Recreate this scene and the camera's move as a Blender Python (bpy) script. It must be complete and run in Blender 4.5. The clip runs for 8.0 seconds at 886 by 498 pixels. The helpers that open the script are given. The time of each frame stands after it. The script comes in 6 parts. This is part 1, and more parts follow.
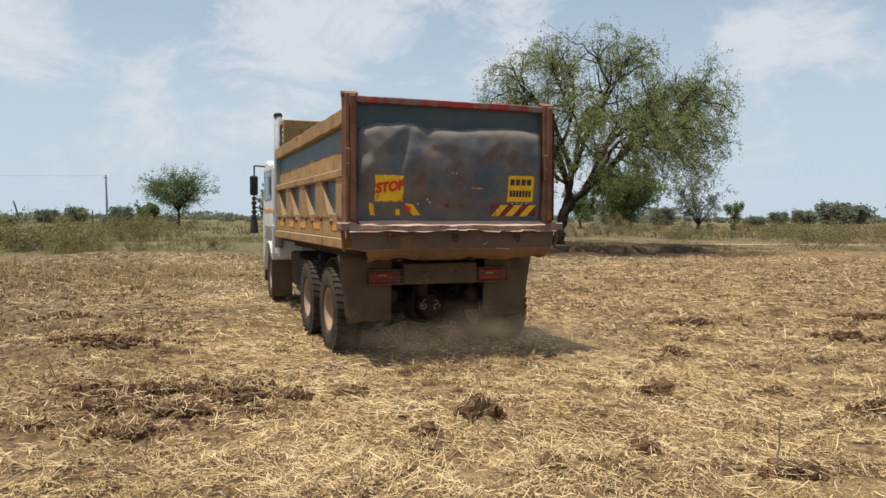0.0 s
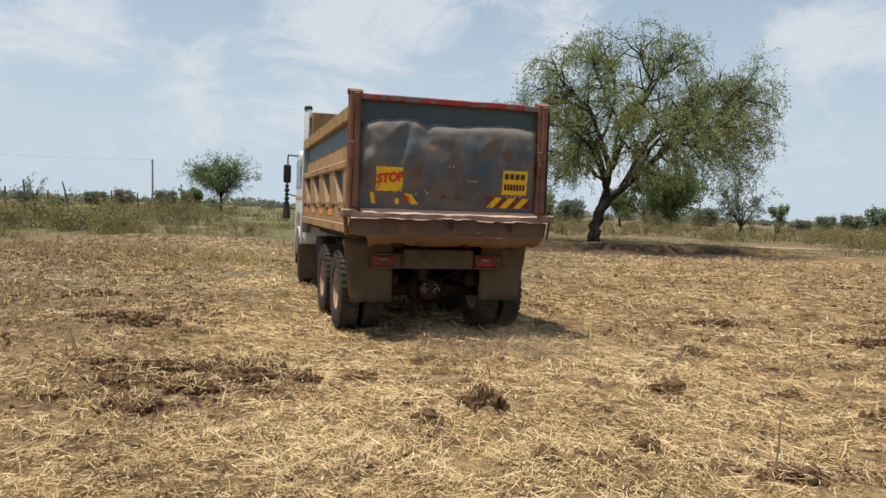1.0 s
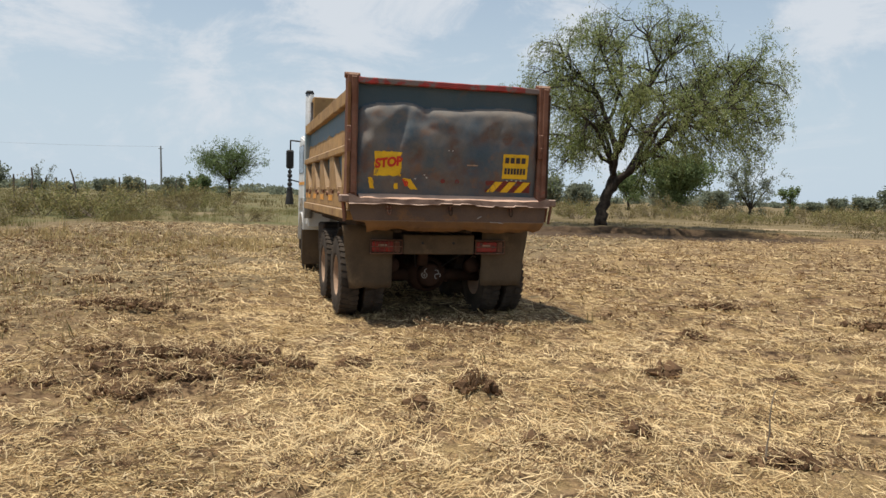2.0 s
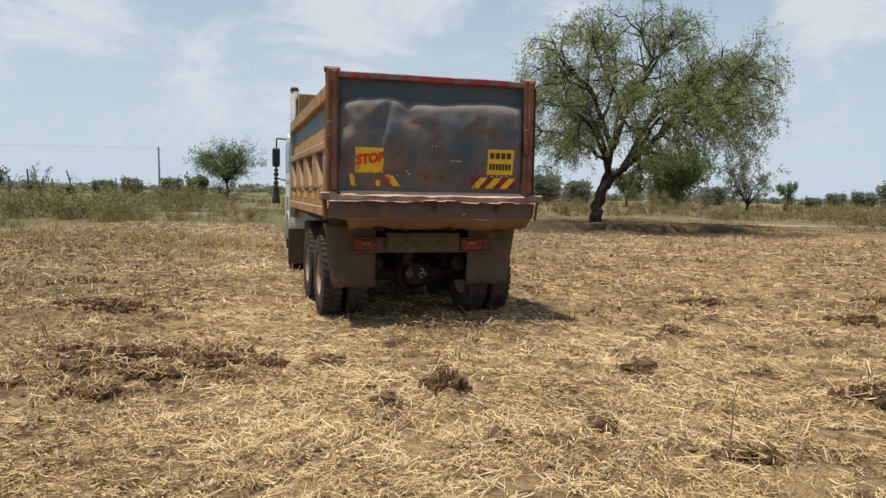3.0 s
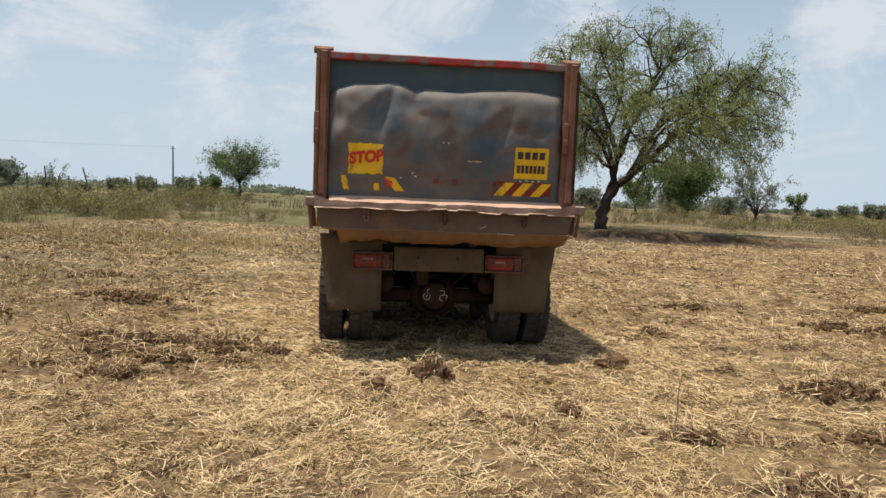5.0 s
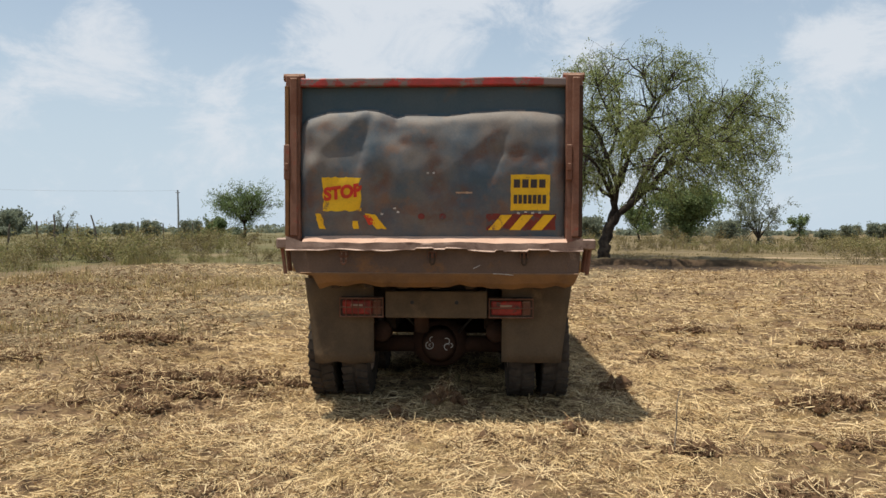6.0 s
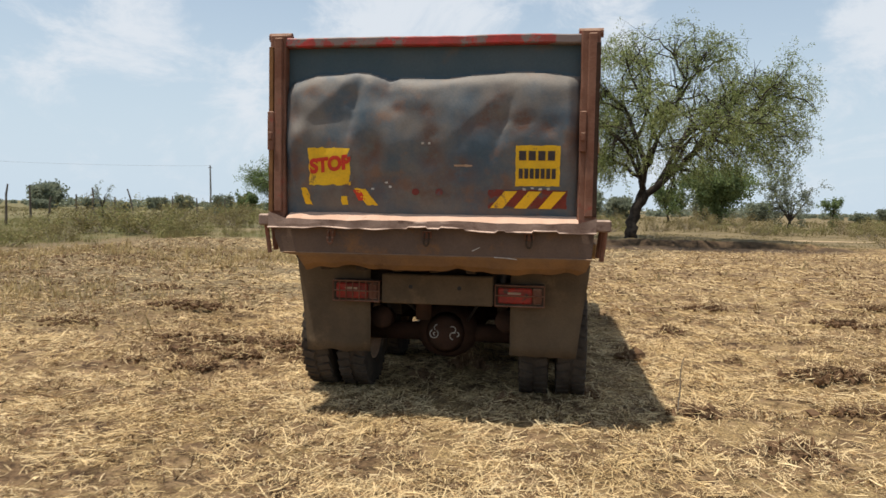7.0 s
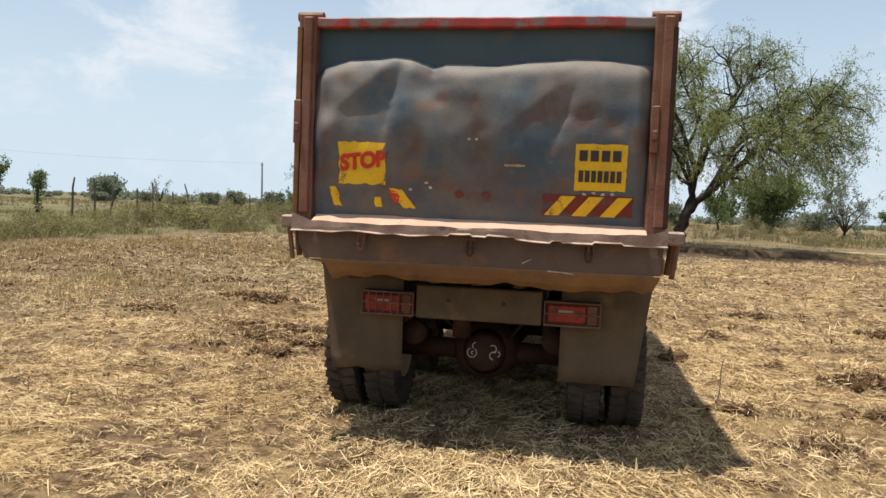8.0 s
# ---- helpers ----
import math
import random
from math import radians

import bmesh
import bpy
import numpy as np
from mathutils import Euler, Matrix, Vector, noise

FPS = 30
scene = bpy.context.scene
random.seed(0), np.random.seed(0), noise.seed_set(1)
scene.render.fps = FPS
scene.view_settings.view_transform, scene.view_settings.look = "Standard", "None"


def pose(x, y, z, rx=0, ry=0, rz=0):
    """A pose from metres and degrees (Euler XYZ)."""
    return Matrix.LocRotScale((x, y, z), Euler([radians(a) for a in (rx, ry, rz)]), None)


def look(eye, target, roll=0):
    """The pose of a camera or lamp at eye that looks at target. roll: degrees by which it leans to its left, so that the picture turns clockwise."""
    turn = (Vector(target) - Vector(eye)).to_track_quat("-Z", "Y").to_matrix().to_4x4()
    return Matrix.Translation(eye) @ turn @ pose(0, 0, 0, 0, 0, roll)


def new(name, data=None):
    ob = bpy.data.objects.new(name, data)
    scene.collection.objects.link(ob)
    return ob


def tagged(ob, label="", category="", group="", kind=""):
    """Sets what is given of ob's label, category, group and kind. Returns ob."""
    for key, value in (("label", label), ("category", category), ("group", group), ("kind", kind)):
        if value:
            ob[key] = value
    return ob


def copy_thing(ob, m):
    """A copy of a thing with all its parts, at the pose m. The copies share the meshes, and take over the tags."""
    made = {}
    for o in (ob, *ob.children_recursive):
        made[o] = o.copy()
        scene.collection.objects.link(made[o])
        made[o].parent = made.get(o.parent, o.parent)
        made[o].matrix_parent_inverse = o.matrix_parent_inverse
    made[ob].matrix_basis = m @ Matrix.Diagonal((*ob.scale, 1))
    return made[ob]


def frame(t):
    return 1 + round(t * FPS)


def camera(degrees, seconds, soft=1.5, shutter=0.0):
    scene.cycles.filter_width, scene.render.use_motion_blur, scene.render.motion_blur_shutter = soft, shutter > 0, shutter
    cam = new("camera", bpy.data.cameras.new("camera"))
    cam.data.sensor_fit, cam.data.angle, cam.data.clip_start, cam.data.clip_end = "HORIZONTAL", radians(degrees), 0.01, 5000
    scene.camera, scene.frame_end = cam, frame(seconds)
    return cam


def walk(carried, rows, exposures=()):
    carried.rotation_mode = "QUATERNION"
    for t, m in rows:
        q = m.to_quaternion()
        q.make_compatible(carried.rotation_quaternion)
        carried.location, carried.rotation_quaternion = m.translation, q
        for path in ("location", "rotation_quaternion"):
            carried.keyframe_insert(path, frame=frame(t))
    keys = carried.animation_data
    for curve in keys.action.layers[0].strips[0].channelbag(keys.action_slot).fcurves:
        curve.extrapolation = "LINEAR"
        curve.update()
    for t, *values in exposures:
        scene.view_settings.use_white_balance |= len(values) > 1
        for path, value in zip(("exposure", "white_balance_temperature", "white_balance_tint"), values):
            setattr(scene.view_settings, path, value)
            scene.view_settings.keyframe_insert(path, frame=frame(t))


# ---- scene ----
cam = camera(62.1, 8.0, soft=1.5, shutter=0.35)
# the clip's camera opens up as the dark tailgate fills its view
EXPOSURES = ((0.0, 0.2), (3.5, 0.18), (5.5, 0.22), (7.0, 0.32), (8.0, 0.45))
PATH = [
    (0, (0.141, 0.179, 1.667), (0.034, 2.174, 1.579), 0.2),
    (0.5, (0.257, 0.214, 1.646), (0.089, 2.205, 1.565), 1.1),
    (1, (0.383, 0.185, 1.637), (0.172, 2.17, 1.529), 2.0),
    (1.5, (0.437, 0.206, 1.649), (0.21, 2.188, 1.509), 1.9),
    (3, (0.768, 0.32, 1.621), (0.533, 2.301, 1.467), 1.1),
    (3.5, (0.878, 0.287, 1.624), (0.648, 2.269, 1.483), 1.1),
    (4, (1.014, 0.144, 1.61), (0.756, 2.121, 1.464), 2.1),
    (4.2, (1.052, 0.089, 1.614), (0.779, 2.064, 1.457), 2.8),
    (5.5, (1.024, -0.508, 1.67), (0.762, 1.472, 1.566), 1.3),
    (6, (1.056, -0.703, 1.678), (0.778, 1.276, 1.625), 0.2),
    (6.5, (1.113, -0.944, 1.683), (0.807, 1.03, 1.587), 0.6),
    (7, (1.149, -1.226, 1.674), (0.797, 0.74, 1.561), 1.0),
    (7.5, (1.144, -1.573, 1.688), (0.701, 0.375, 1.585), 2.2),
    (8, (1.121, -1.821, 1.696), (0.651, 0.12, 1.583), 2.4),
]
walk(cam, [(t, look(eye, target, roll)) for t, eye, target, roll in PATH], EXPOSURES)

# ---- light ----
SUN = Vector((-0.67, -0.33, 3.0))
world = bpy.data.worlds.new("sky")
scene.world = world
world.use_nodes = True


def build_sky():
    nt = world.node_tree
    nt.nodes.clear()
    out = nt.nodes.new("ShaderNodeOutputWorld")
    bg = nt.nodes.new("ShaderNodeBackground")
    sky = nt.nodes.new("ShaderNodeTexSky")
    sky.sky_type = "NISHITA"
    sky.sun_disc = False
    sky.sun_elevation = math.atan2(SUN.z, math.hypot(SUN.x, SUN.y))
    sky.sun_rotation = math.atan2(SUN.x, SUN.y)
    sky.air_density, sky.dust_density, sky.ozone_density = 1.2, 1.0, 2.0
    co = nt.nodes.new("ShaderNodeTexCoord")
    sep = nt.nodes.new("ShaderNodeSeparateXYZ")
    nt.links.new(co.outputs["Generated"], sep.inputs[0])
    # soft fair-weather cloud over the whole sky, flattened towards the horizon
    mp = nt.nodes.new("ShaderNodeMapping")
    mp.inputs["Scale"].default_value = (1.0, 1.0, 1.9)
    mp.inputs["Location"].default_value = CLOUD_AT
    nt.links.new(co.outputs["Generated"], mp.inputs[0])
    big = nt.nodes.new("ShaderNodeTexNoise")
    big.inputs["Scale"].default_value = 5.5
    big.inputs["Detail"].default_value = 7.0
    big.inputs["Roughness"].default_value = 0.68
    big.inputs["Distortion"].default_value = 0.5
    nt.links.new(mp.outputs[0], big.inputs["Vector"])
    # banks of cloud and clear gaps: (azimuth, elevation, half width in degrees, amount)
    total = big.outputs["Fac"]
    for az, el, half, amount in CLOUD_BANKS:
        d = Vector((math.sin(radians(az)) * math.cos(radians(el)), math.cos(radians(az)) * math.cos(radians(el)), math.sin(radians(el))))
        dot = nt.nodes.new("ShaderNodeVectorMath")
        dot.operation = "DOT_PRODUCT"
        nt.links.new(co.outputs["Generated"], dot.inputs[0])
        dot.inputs[1].default_value = d
        fall = nt.nodes.new("ShaderNodeMapRange")
        fall.interpolation_type = "SMOOTHSTEP"
        fall.inputs["From Min"].default_value, fall.inputs["From Max"].default_value = math.cos(radians(half)), 1.0
        fall.inputs["To Min"].default_value, fall.inputs["To Max"].default_value = 0.0, amount
        nt.links.new(dot.outputs["Value"], fall.inputs[0])
        add = nt.nodes.new("ShaderNodeMath")
        nt.links.new(total, add.inputs[0])
        nt.links.new(fall.outputs[0], add.inputs[1])
        total = add.outputs[0]
    ramp = nt.nodes.new("ShaderNodeMapRange")
    ramp.interpolation_type = "SMOOTHSTEP"
    ramp.inputs["From Min"].default_value, ramp.inputs["From Max"].default_value, ramp.inputs["To Max"].default_value = 0.49, 0.74, 0.84
    nt.links.new(total, ramp.inputs[0])
    # haze: whitens low down
    hz = nt.nodes.new("ShaderNodeMapRange")
    hz.interpolation_type = "SMOOTHSTEP"
    hz.inputs["From Min"].default_value, hz.inputs["From Max"].default_value = 0.0, 0.36
    hz.inputs["To Min"].default_value, hz.inputs["To Max"].default_value = 0.95, 0.45
    nt.links.new(sep.outputs[2], hz.inputs[0])

    def layer(fac, below, colour):
        mix = nt.nodes.new("ShaderNodeMix")
        mix.data_type = "RGBA"
        nt.links.new(fac, mix.inputs["Factor"])
        nt.links.new(below, mix.inputs["A"])
        mix.inputs["B"].default_value = colour
        return mix.outputs["Result"]

    clear = layer(hz.outputs[0], sky.outputs[0], HAZE_COLOUR)
    nt.links.new(layer(ramp.outputs[0], clear, CLOUD_COLOUR), bg.inputs["Color"])
    bg.inputs["Strength"].default_value = SKY_STRENGTH
    nt.links.new(bg.outputs[0], out.inputs["Surface"])


CLOUD_AT = (0.3, 0.1, 0.2)
CLOUD_COLOUR = (7.2, 7.6, 8.1, 1)
HAZE_COLOUR = (5.7, 6.8, 7.8, 1)
CLOUD_BANKS = ((-40, 10, 6, 0.07), (-32, 12, 5, 0.12), (-36, 8, 5, 0.05), (-12, 18, 10, 0.32), (-19, 9, 8, 0.10), (19, 12.2, 3, 0.19), (23, 13.5, 4, 0.18), (27, 11, 4, 0.16), (-25, 17, 6, -0.2), (2, 16, 7, 0.15), (10, 11, 8, -0.10), (30, 6, 10, -0.12))
SKY_STRENGTH = 0.086
build_sky()
sun = new("sun", bpy.data.lights.new("sun", "SUN"))
sun.data.energy, sun.data.angle, sun.data.color = 4.2, radians(0.53), (1.0, 0.935, 0.83)
sun.matrix_world = look(SUN * 20, (0, 0, 0))


# ---- materials ----
def material(name, colours, scale=6.0, rough=0.8, metal=0.0, bump=0.2, fine=60.0, island=0.0, each=0.0, coords="Object", spots=None, spot_scale=4.0, spot_at=(0.55, 0.7), dust=None, dust_amount=0.0, dust_from=(0.15, 0.95), through_light=0.0, stain=None):
    """Procedural surface: two colours by coarse noise, fine grain and bump, patches of a third colour, dust lying on upward faces."""
    m = bpy.data.materials.new(name)
    m.use_nodes = True
    nt = m.node_tree
    b = nt.nodes["Principled BSDF"]
    co = nt.nodes.new("ShaderNodeTexCoord")
    link = nt.links.new

    def noise_node(sc, detail=5.0, rg=0.6):
        n = nt.nodes.new("ShaderNodeTexNoise")
        n.inputs["Scale"].default_value, n.inputs["Detail"].default_value, n.inputs["Roughness"].default_value = sc, detail, rg
        link(co.outputs[coords], n.inputs["Vector"])
        return n

    def mixed(fac, a, bcol):
        x = nt.nodes.new("ShaderNodeMix")
        x.data_type = "RGBA"
        link(fac, x.inputs["Factor"])
        for key, v in (("A", a), ("B", bcol)):
            if isinstance(v, tuple):
                x.inputs[key].default_value = (*v, 1)
            else:
                link(v, x.inputs[key])
        return x.outputs["Result"]

    def ramped(value, lo, hi, top=1.0):
        r = nt.nodes.new("ShaderNodeMapRange")
        r.interpolation_type = "SMOOTHSTEP"
        r.inputs["From Min"].default_value, r.inputs["From Max"].default_value, r.inputs["To Max"].default_value = lo, hi, top
        link(value, r.inputs[0])
        return r.outputs[0]

    coarse, grain = noise_node(scale), noise_node(fine, 3.0)
    col = mixed(ramped(coarse.outputs["Fac"], 0.35, 0.65), colours[0], colours[1])
    if island or each:
        src = nt.nodes.new("ShaderNodeNewGeometry") if island else nt.nodes.new("ShaderNodeObjectInfo")
        h = nt.nodes.new("ShaderNodeHueSaturation")
        v = nt.nodes.new("ShaderNodeMapRange")
        spread = island or each
        v.inputs["To Min"].default_value, v.inputs["To Max"].default_value = 1 - spread, 1 + spread
        rnd = src.outputs["Random Per Island" if island else "Random"]
        link(rnd, v.inputs[0])
        link(v.outputs[0], h.inputs["Value"])
        link(col, h.inputs["Color"])
        col = h.outputs["Color"]
        if len(colours) > 2:
            col = mixed(ramped(rnd, 0.55, 0.95), col, colours[2])
    if spots:
        sp = noise_node(spot_scale, 6.0, 0.65)
        col = mixed(ramped(sp.outputs["Fac"], *spot_at), col, spots)
    if stain:
        # rust round the dents, broken up by noise
        at = nt.nodes.new("ShaderNodeAttribute")
        at.attribute_name = "rust"
        prod = nt.nodes.new("ShaderNodeMath")
        prod.operation = "MULTIPLY"
        link(at.outputs["Fac"], prod.inputs[0])
        link(ramped(noise_node(8.0, 6.0, 0.7).outputs["Fac"], 0.34, 0.62), prod.inputs[1])
        col = mixed(prod.outputs[0], col, stain)
    if dust:
        g = nt.nodes.new("ShaderNodeNewGeometry")
        sx = nt.nodes.new("ShaderNodeSeparateXYZ")
        link(g.outputs["Normal"], sx.inputs[0])
        up = ramped(sx.outputs[2], *dust_from, dust_amount)
        mul = nt.nodes.new("ShaderNodeMath")
        mul.operation = "MULTIPLY"
        link(up, mul.inputs[0])
        link(ramped(noise_node(scale * 3).outputs["Fac"], 0.2, 0.6), mul.inputs[1])
        col = mixed(mul.outputs[0], col, dust)
    gr = nt.nodes.new("ShaderNodeMapRange")
    gr.inputs["To Min"].default_value, gr.inputs["To Max"].default_value = 0.82, 1.18
    link(grain.outputs["Fac"], gr.inputs[0])
    h2 = nt.nodes.new("ShaderNodeHueSaturation")
    link(gr.outputs[0], h2.inputs["Value"])
    link(col, h2.inputs["Color"])
    link(h2.outputs["Color"], b.inputs["Base Color"])
    rr = nt.nodes.new("ShaderNodeMapRange")
    rr.inputs["To Min"].default_value, rr.inputs["To Max"].default_value = max(rough - 0.12, 0.03), min(rough + 0.12, 1)
    link(coarse.outputs["Fac"], rr.inputs[0])
    link(rr.outputs[0], b.inputs["Roughness"])
    b.inputs["Metallic"].default_value = metal
    b.inputs["Specular IOR Level"].default_value = 0.3 if rough < 0.8 else 0.08
    if bump:
        bp = nt.nodes.new("ShaderNodeBump")
        bp.inputs["Strength"].default_value, bp.inputs["Distance"].default_value = bump, 0.01
        link(grain.outputs["Fac"], bp.inputs["Height"])
        link(bp.outputs[0], b.inputs["Normal"])
    if through_light:
        tr = nt.nodes.new("ShaderNodeBsdfTranslucent")
        link(h2.outputs["Color"], tr.inputs["Color"])
        ms = nt.nodes.new("ShaderNodeMixShader")
        ms.inputs[0].default_value = through_light
        link(b.outputs[0], ms.inputs[1])
        link(tr.outputs[0], ms.inputs[2])
        link(ms.outputs[0], nt.nodes["Material Output"].inputs["Surface"])
    return m


DUST = (0.36, 0.27, 0.19)
M_STRAW = material("straw", ((0.84, 0.645, 0.365), (0.66, 0.48, 0.24), (0.33, 0.21, 0.10)), 0.9, 0.8, bump=0, island=0.42)
M_LITTER = material("grey_litter", ((0.215, 0.13, 0.07), (0.135, 0.08, 0.043), (0.56, 0.43, 0.25)), 0.9, 0.85, bump=0, island=0.4)
M_CLOD = material("dark_soil", ((0.175, 0.105, 0.058), (0.105, 0.062, 0.036)), 9, 0.95, bump=0.8, fine=40, spots=(0.21, 0.13, 0.075))
M_STEEL = material("tailgate_paint", ((0.056, 0.086, 0.112), (0.15, 0.132, 0.116)), 2.1, 0.62, bump=0.15, spots=(0.175, 0.105, 0.073), spot_scale=3.2, spot_at=(0.52, 0.70), dust=(0.21, 0.18, 0.148), dust_amount=0.75, dust_from=(0.0, 0.5), stain=(0.125, 0.064, 0.043))
M_STRIP = material("dark_teal_paint", ((0.045, 0.072, 0.085), (0.065, 0.085, 0.092)), 2.0, 0.6, bump=0.1, spots=(0.10, 0.085, 0.07), spot_scale=3, spot_at=(0.58, 0.75))
M_RUST = material("rusty_frame", ((0.15, 0.066, 0.042), (0.21, 0.108, 0.074)), 5, 0.8, bump=0.4, spots=(0.26, 0.06, 0.04), spot_scale=5, spot_at=(0.6, 0.75), dust=(0.40, 0.27, 0.19), dust_amount=0.8)
M_APRON = material("dusty_apron", ((0.15, 0.095, 0.065), (0.20, 0.13, 0.09)), 3, 0.9, bump=0.3, spots=(0.09, 0.055, 0.04), spot_scale=4, dust=(0.46, 0.32, 0.24), dust_amount=1.0)
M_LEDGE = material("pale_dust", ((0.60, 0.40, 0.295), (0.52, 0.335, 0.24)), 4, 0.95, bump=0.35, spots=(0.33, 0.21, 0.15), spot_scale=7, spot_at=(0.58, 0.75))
M_LIP = material("bent_lip_steel", ((0.15, 0.09, 0.066), (0.23, 0.155, 0.12)), 4.5, 0.75, bump=0.3, spots=(0.10, 0.055, 0.04), spot_scale=6, dust=(0.5, 0.36, 0.28), dust_amount=1.0)
M_PLATE = material("stained_apron_steel", ((0.15, 0.10, 0.073), (0.115, 0.08, 0.063)), 2.4, 0.85, bump=0.3, spots=(0.24, 0.118, 0.048), spot_scale=2.6, spot_at=(0.52, 0.72), dust=(0.40, 0.28, 0.2), dust_amount=0.6)
M_HEM = material("rust_stained_hem", ((0.235, 0.128, 0.058), (0.165, 0.098, 0.056)), 2.6, 0.88, bump=0.3, spots=(0.12, 0.07, 0.042), spot_scale=3.5, spot_at=(0.54, 0.72), dust=(0.40, 0.28, 0.2), dust_amount=0.5)
M_RED = material("worn_red_paint", ((0.40, 0.035, 0.03), (0.24, 0.04, 0.03)), 6, 0.5, bump=0.2, spots=(0.17, 0.125, 0.11), spot_scale=4.5, spot_at=(0.47, 0.54))
M_TAN = material("tan_body_paint", ((0.40, 0.235, 0.09), (0.30, 0.175, 0.075)), 3, 0.78, bump=0.25, spots=(0.19, 0.088, 0.036), spot_scale=4, spot_at=(0.50, 0.70), dust=DUST, dust_amount=0.8)
M_TEAL = material("worn_teal_paint", ((0.20, 0.27, 0.29), (0.28, 0.31, 0.31)), 4, 0.7, bump=0.2, spots=(0.2, 0.14, 0.09), spot_scale=5)
M_EDGE = material("orange_rust", ((0.21, 0.105, 0.045), (0.145, 0.07, 0.035)), 6, 0.8, bump=0.3, spots=(0.1, 0.05, 0.03), spot_scale=7)
M_BLUE = material("blue_grey_paint", ((0.075, 0.13, 0.165), (0.12, 0.165, 0.19)), 3, 0.6, bump=0.2, spots=(0.2, 0.13, 0.09), spot_scale=4)
M_WHITE = material("white_cab_paint", ((0.72, 0.72, 0.70), (0.62, 0.60, 0.56)), 2, 0.45, bump=0.05, spots=(0.4, 0.33, 0.26), spot_scale=3, spot_at=(0.6, 0.75))
M_AXLE = material("rusty_axle", ((0.04, 0.024, 0.017), (0.06, 0.032, 0.022)), 6, 0.9, bump=0.4)
M_MAROON = material("dark_red_paint", ((0.20, 0.03, 0.02), (0.14, 0.028, 0.02)), 9, 0.6, bump=0.1, spots=(0.085, 0.075, 0.075), spot_scale=8, spot_at=(0.52, 0.62))
M_STACK = material("grey_stack_paint", ((0.36, 0.37, 0.38), (0.27, 0.27, 0.26)), 5, 0.55, bump=0.1, spots=(0.2, 0.12, 0.08), spot_scale=6)
M_CHASSIS = material("dusty_chassis", ((0.045, 0.034, 0.026), (0.075, 0.052, 0.038)), 4, 0.9, bump=0.4)
M_RUBBER = material("dusty_tyre", ((0.052, 0.042, 0.034), (0.085, 0.067, 0.052)), 5, 0.92, bump=0.3, spots=(0.14, 0.105, 0.076), spot_scale=6, spot_at=(0.58, 0.78))
M_RIM = material("dusty_rim", ((0.42, 0.29, 0.20), (0.33, 0.22, 0.15)), 7, 0.85, bump=0.3)
M_FLAP = material("rubber_flap", ((0.128, 0.09, 0.056), (0.092, 0.066, 0.043)), 2.2, 0.9, bump=0.3, spots=(0.165, 0.112, 0.066), spot_scale=2.4)
M_LAMP = material("red_lens", ((0.34, 0.03, 0.02), (0.20, 0.022, 0.015)), 9, 0.3, bump=0.1, spots=(0.07, 0.035, 0.025), spot_scale=8, spot_at=(0.5, 0.62))
M_YELLOW = material("yellow_sign_paint", ((0.80, 0.47, 0.015), (0.70, 0.40, 0.02)), 8, 0.6, bump=0.1, spots=(0.24, 0.13, 0.05), spot_scale=9, spot_at=(0.60, 0.68))
M_ORANGE = material("orange_tape", ((0.78, 0.33, 0.03), (0.65, 0.27, 0.03)), 8, 0.5, bump=0.1, spots=(0.3, 0.2, 0.1), spot_scale=9)
M_LETTER_RED = material("red_lettering", ((0.60, 0.04, 0.02), (0.5, 0.05, 0.02)), 9, 0.6, bump=0)
M_LETTER_DARK = material("dark_lettering", ((0.04, 0.03, 0.03), (0.06, 0.045, 0.04)), 9, 0.6, bump=0)
M_CHALK = material("white_marking", ((0.55, 0.52, 0.48), (0.4, 0.37, 0.33)), 9, 0.9, bump=0)
M_GLASS = material("dark_glass", ((0.02, 0.025, 0.03), (0.03, 0.035, 0.04)), 3, 0.1, bump=0)
M_BLACK = material("black_plastic", ((0.02, 0.02, 0.02), (0.035, 0.033, 0.03)), 6, 0.6, bump=0.1)
M_BARK = material("dark_bark", ((0.03, 0.024, 0.02), (0.065, 0.052, 0.043)), 4, 0.95, bump=0.8, fine=25)
M_LEAF = material("acacia_leaf", ((0.20, 0.255, 0.065), (0.27, 0.31, 0.10), (0.34, 0.35, 0.16)), 0.5, 0.6, bump=0, island=0.4, through_light=0.42)
M_LEAF_DARK = material("dark_leaf", ((0.135, 0.185, 0.07), (0.175, 0.22, 0.09)), 0.6, 0.6, bump=0, island=0.4, through_light=0.4)
# paler and greyer for far foliage: distance haze is mixed into the leaf colour
M_LEAF_FAR = material("haze_tinted_leaf", ((0.19, 0.215, 0.15), (0.235, 0.25, 0.18)), 0.3, 0.8, bump=0, island=0.3, through_light=0.4)
M_TWIG = material("dry_twig", ((0.20, 0.165, 0.125), (0.28, 0.23, 0.17)), 1, 0.9, bump=0, island=0.3)
M_GRASS = material("dry_green_grass", ((0.285, 0.26, 0.105), (0.36, 0.295, 0.14), (0.175, 0.185, 0.066)), 0.25, 0.8, bump=0, island=0.35, through_light=0.25)
M_SHRUB = material("olive_shrub_leaf", ((0.265, 0.24, 0.10), (0.325, 0.275, 0.125), (0.17, 0.18, 0.07)), 0.6, 0.8, bump=0, island=0.35, through_light=0.3)
M_GRASS_DRY = material("dry_yellow_grass", ((0.285, 0.228, 0.105), (0.225, 0.177, 0.08), (0.155, 0.142, 0.064)), 0.25, 0.8, bump=0, island=0.3, through_light=0.25)
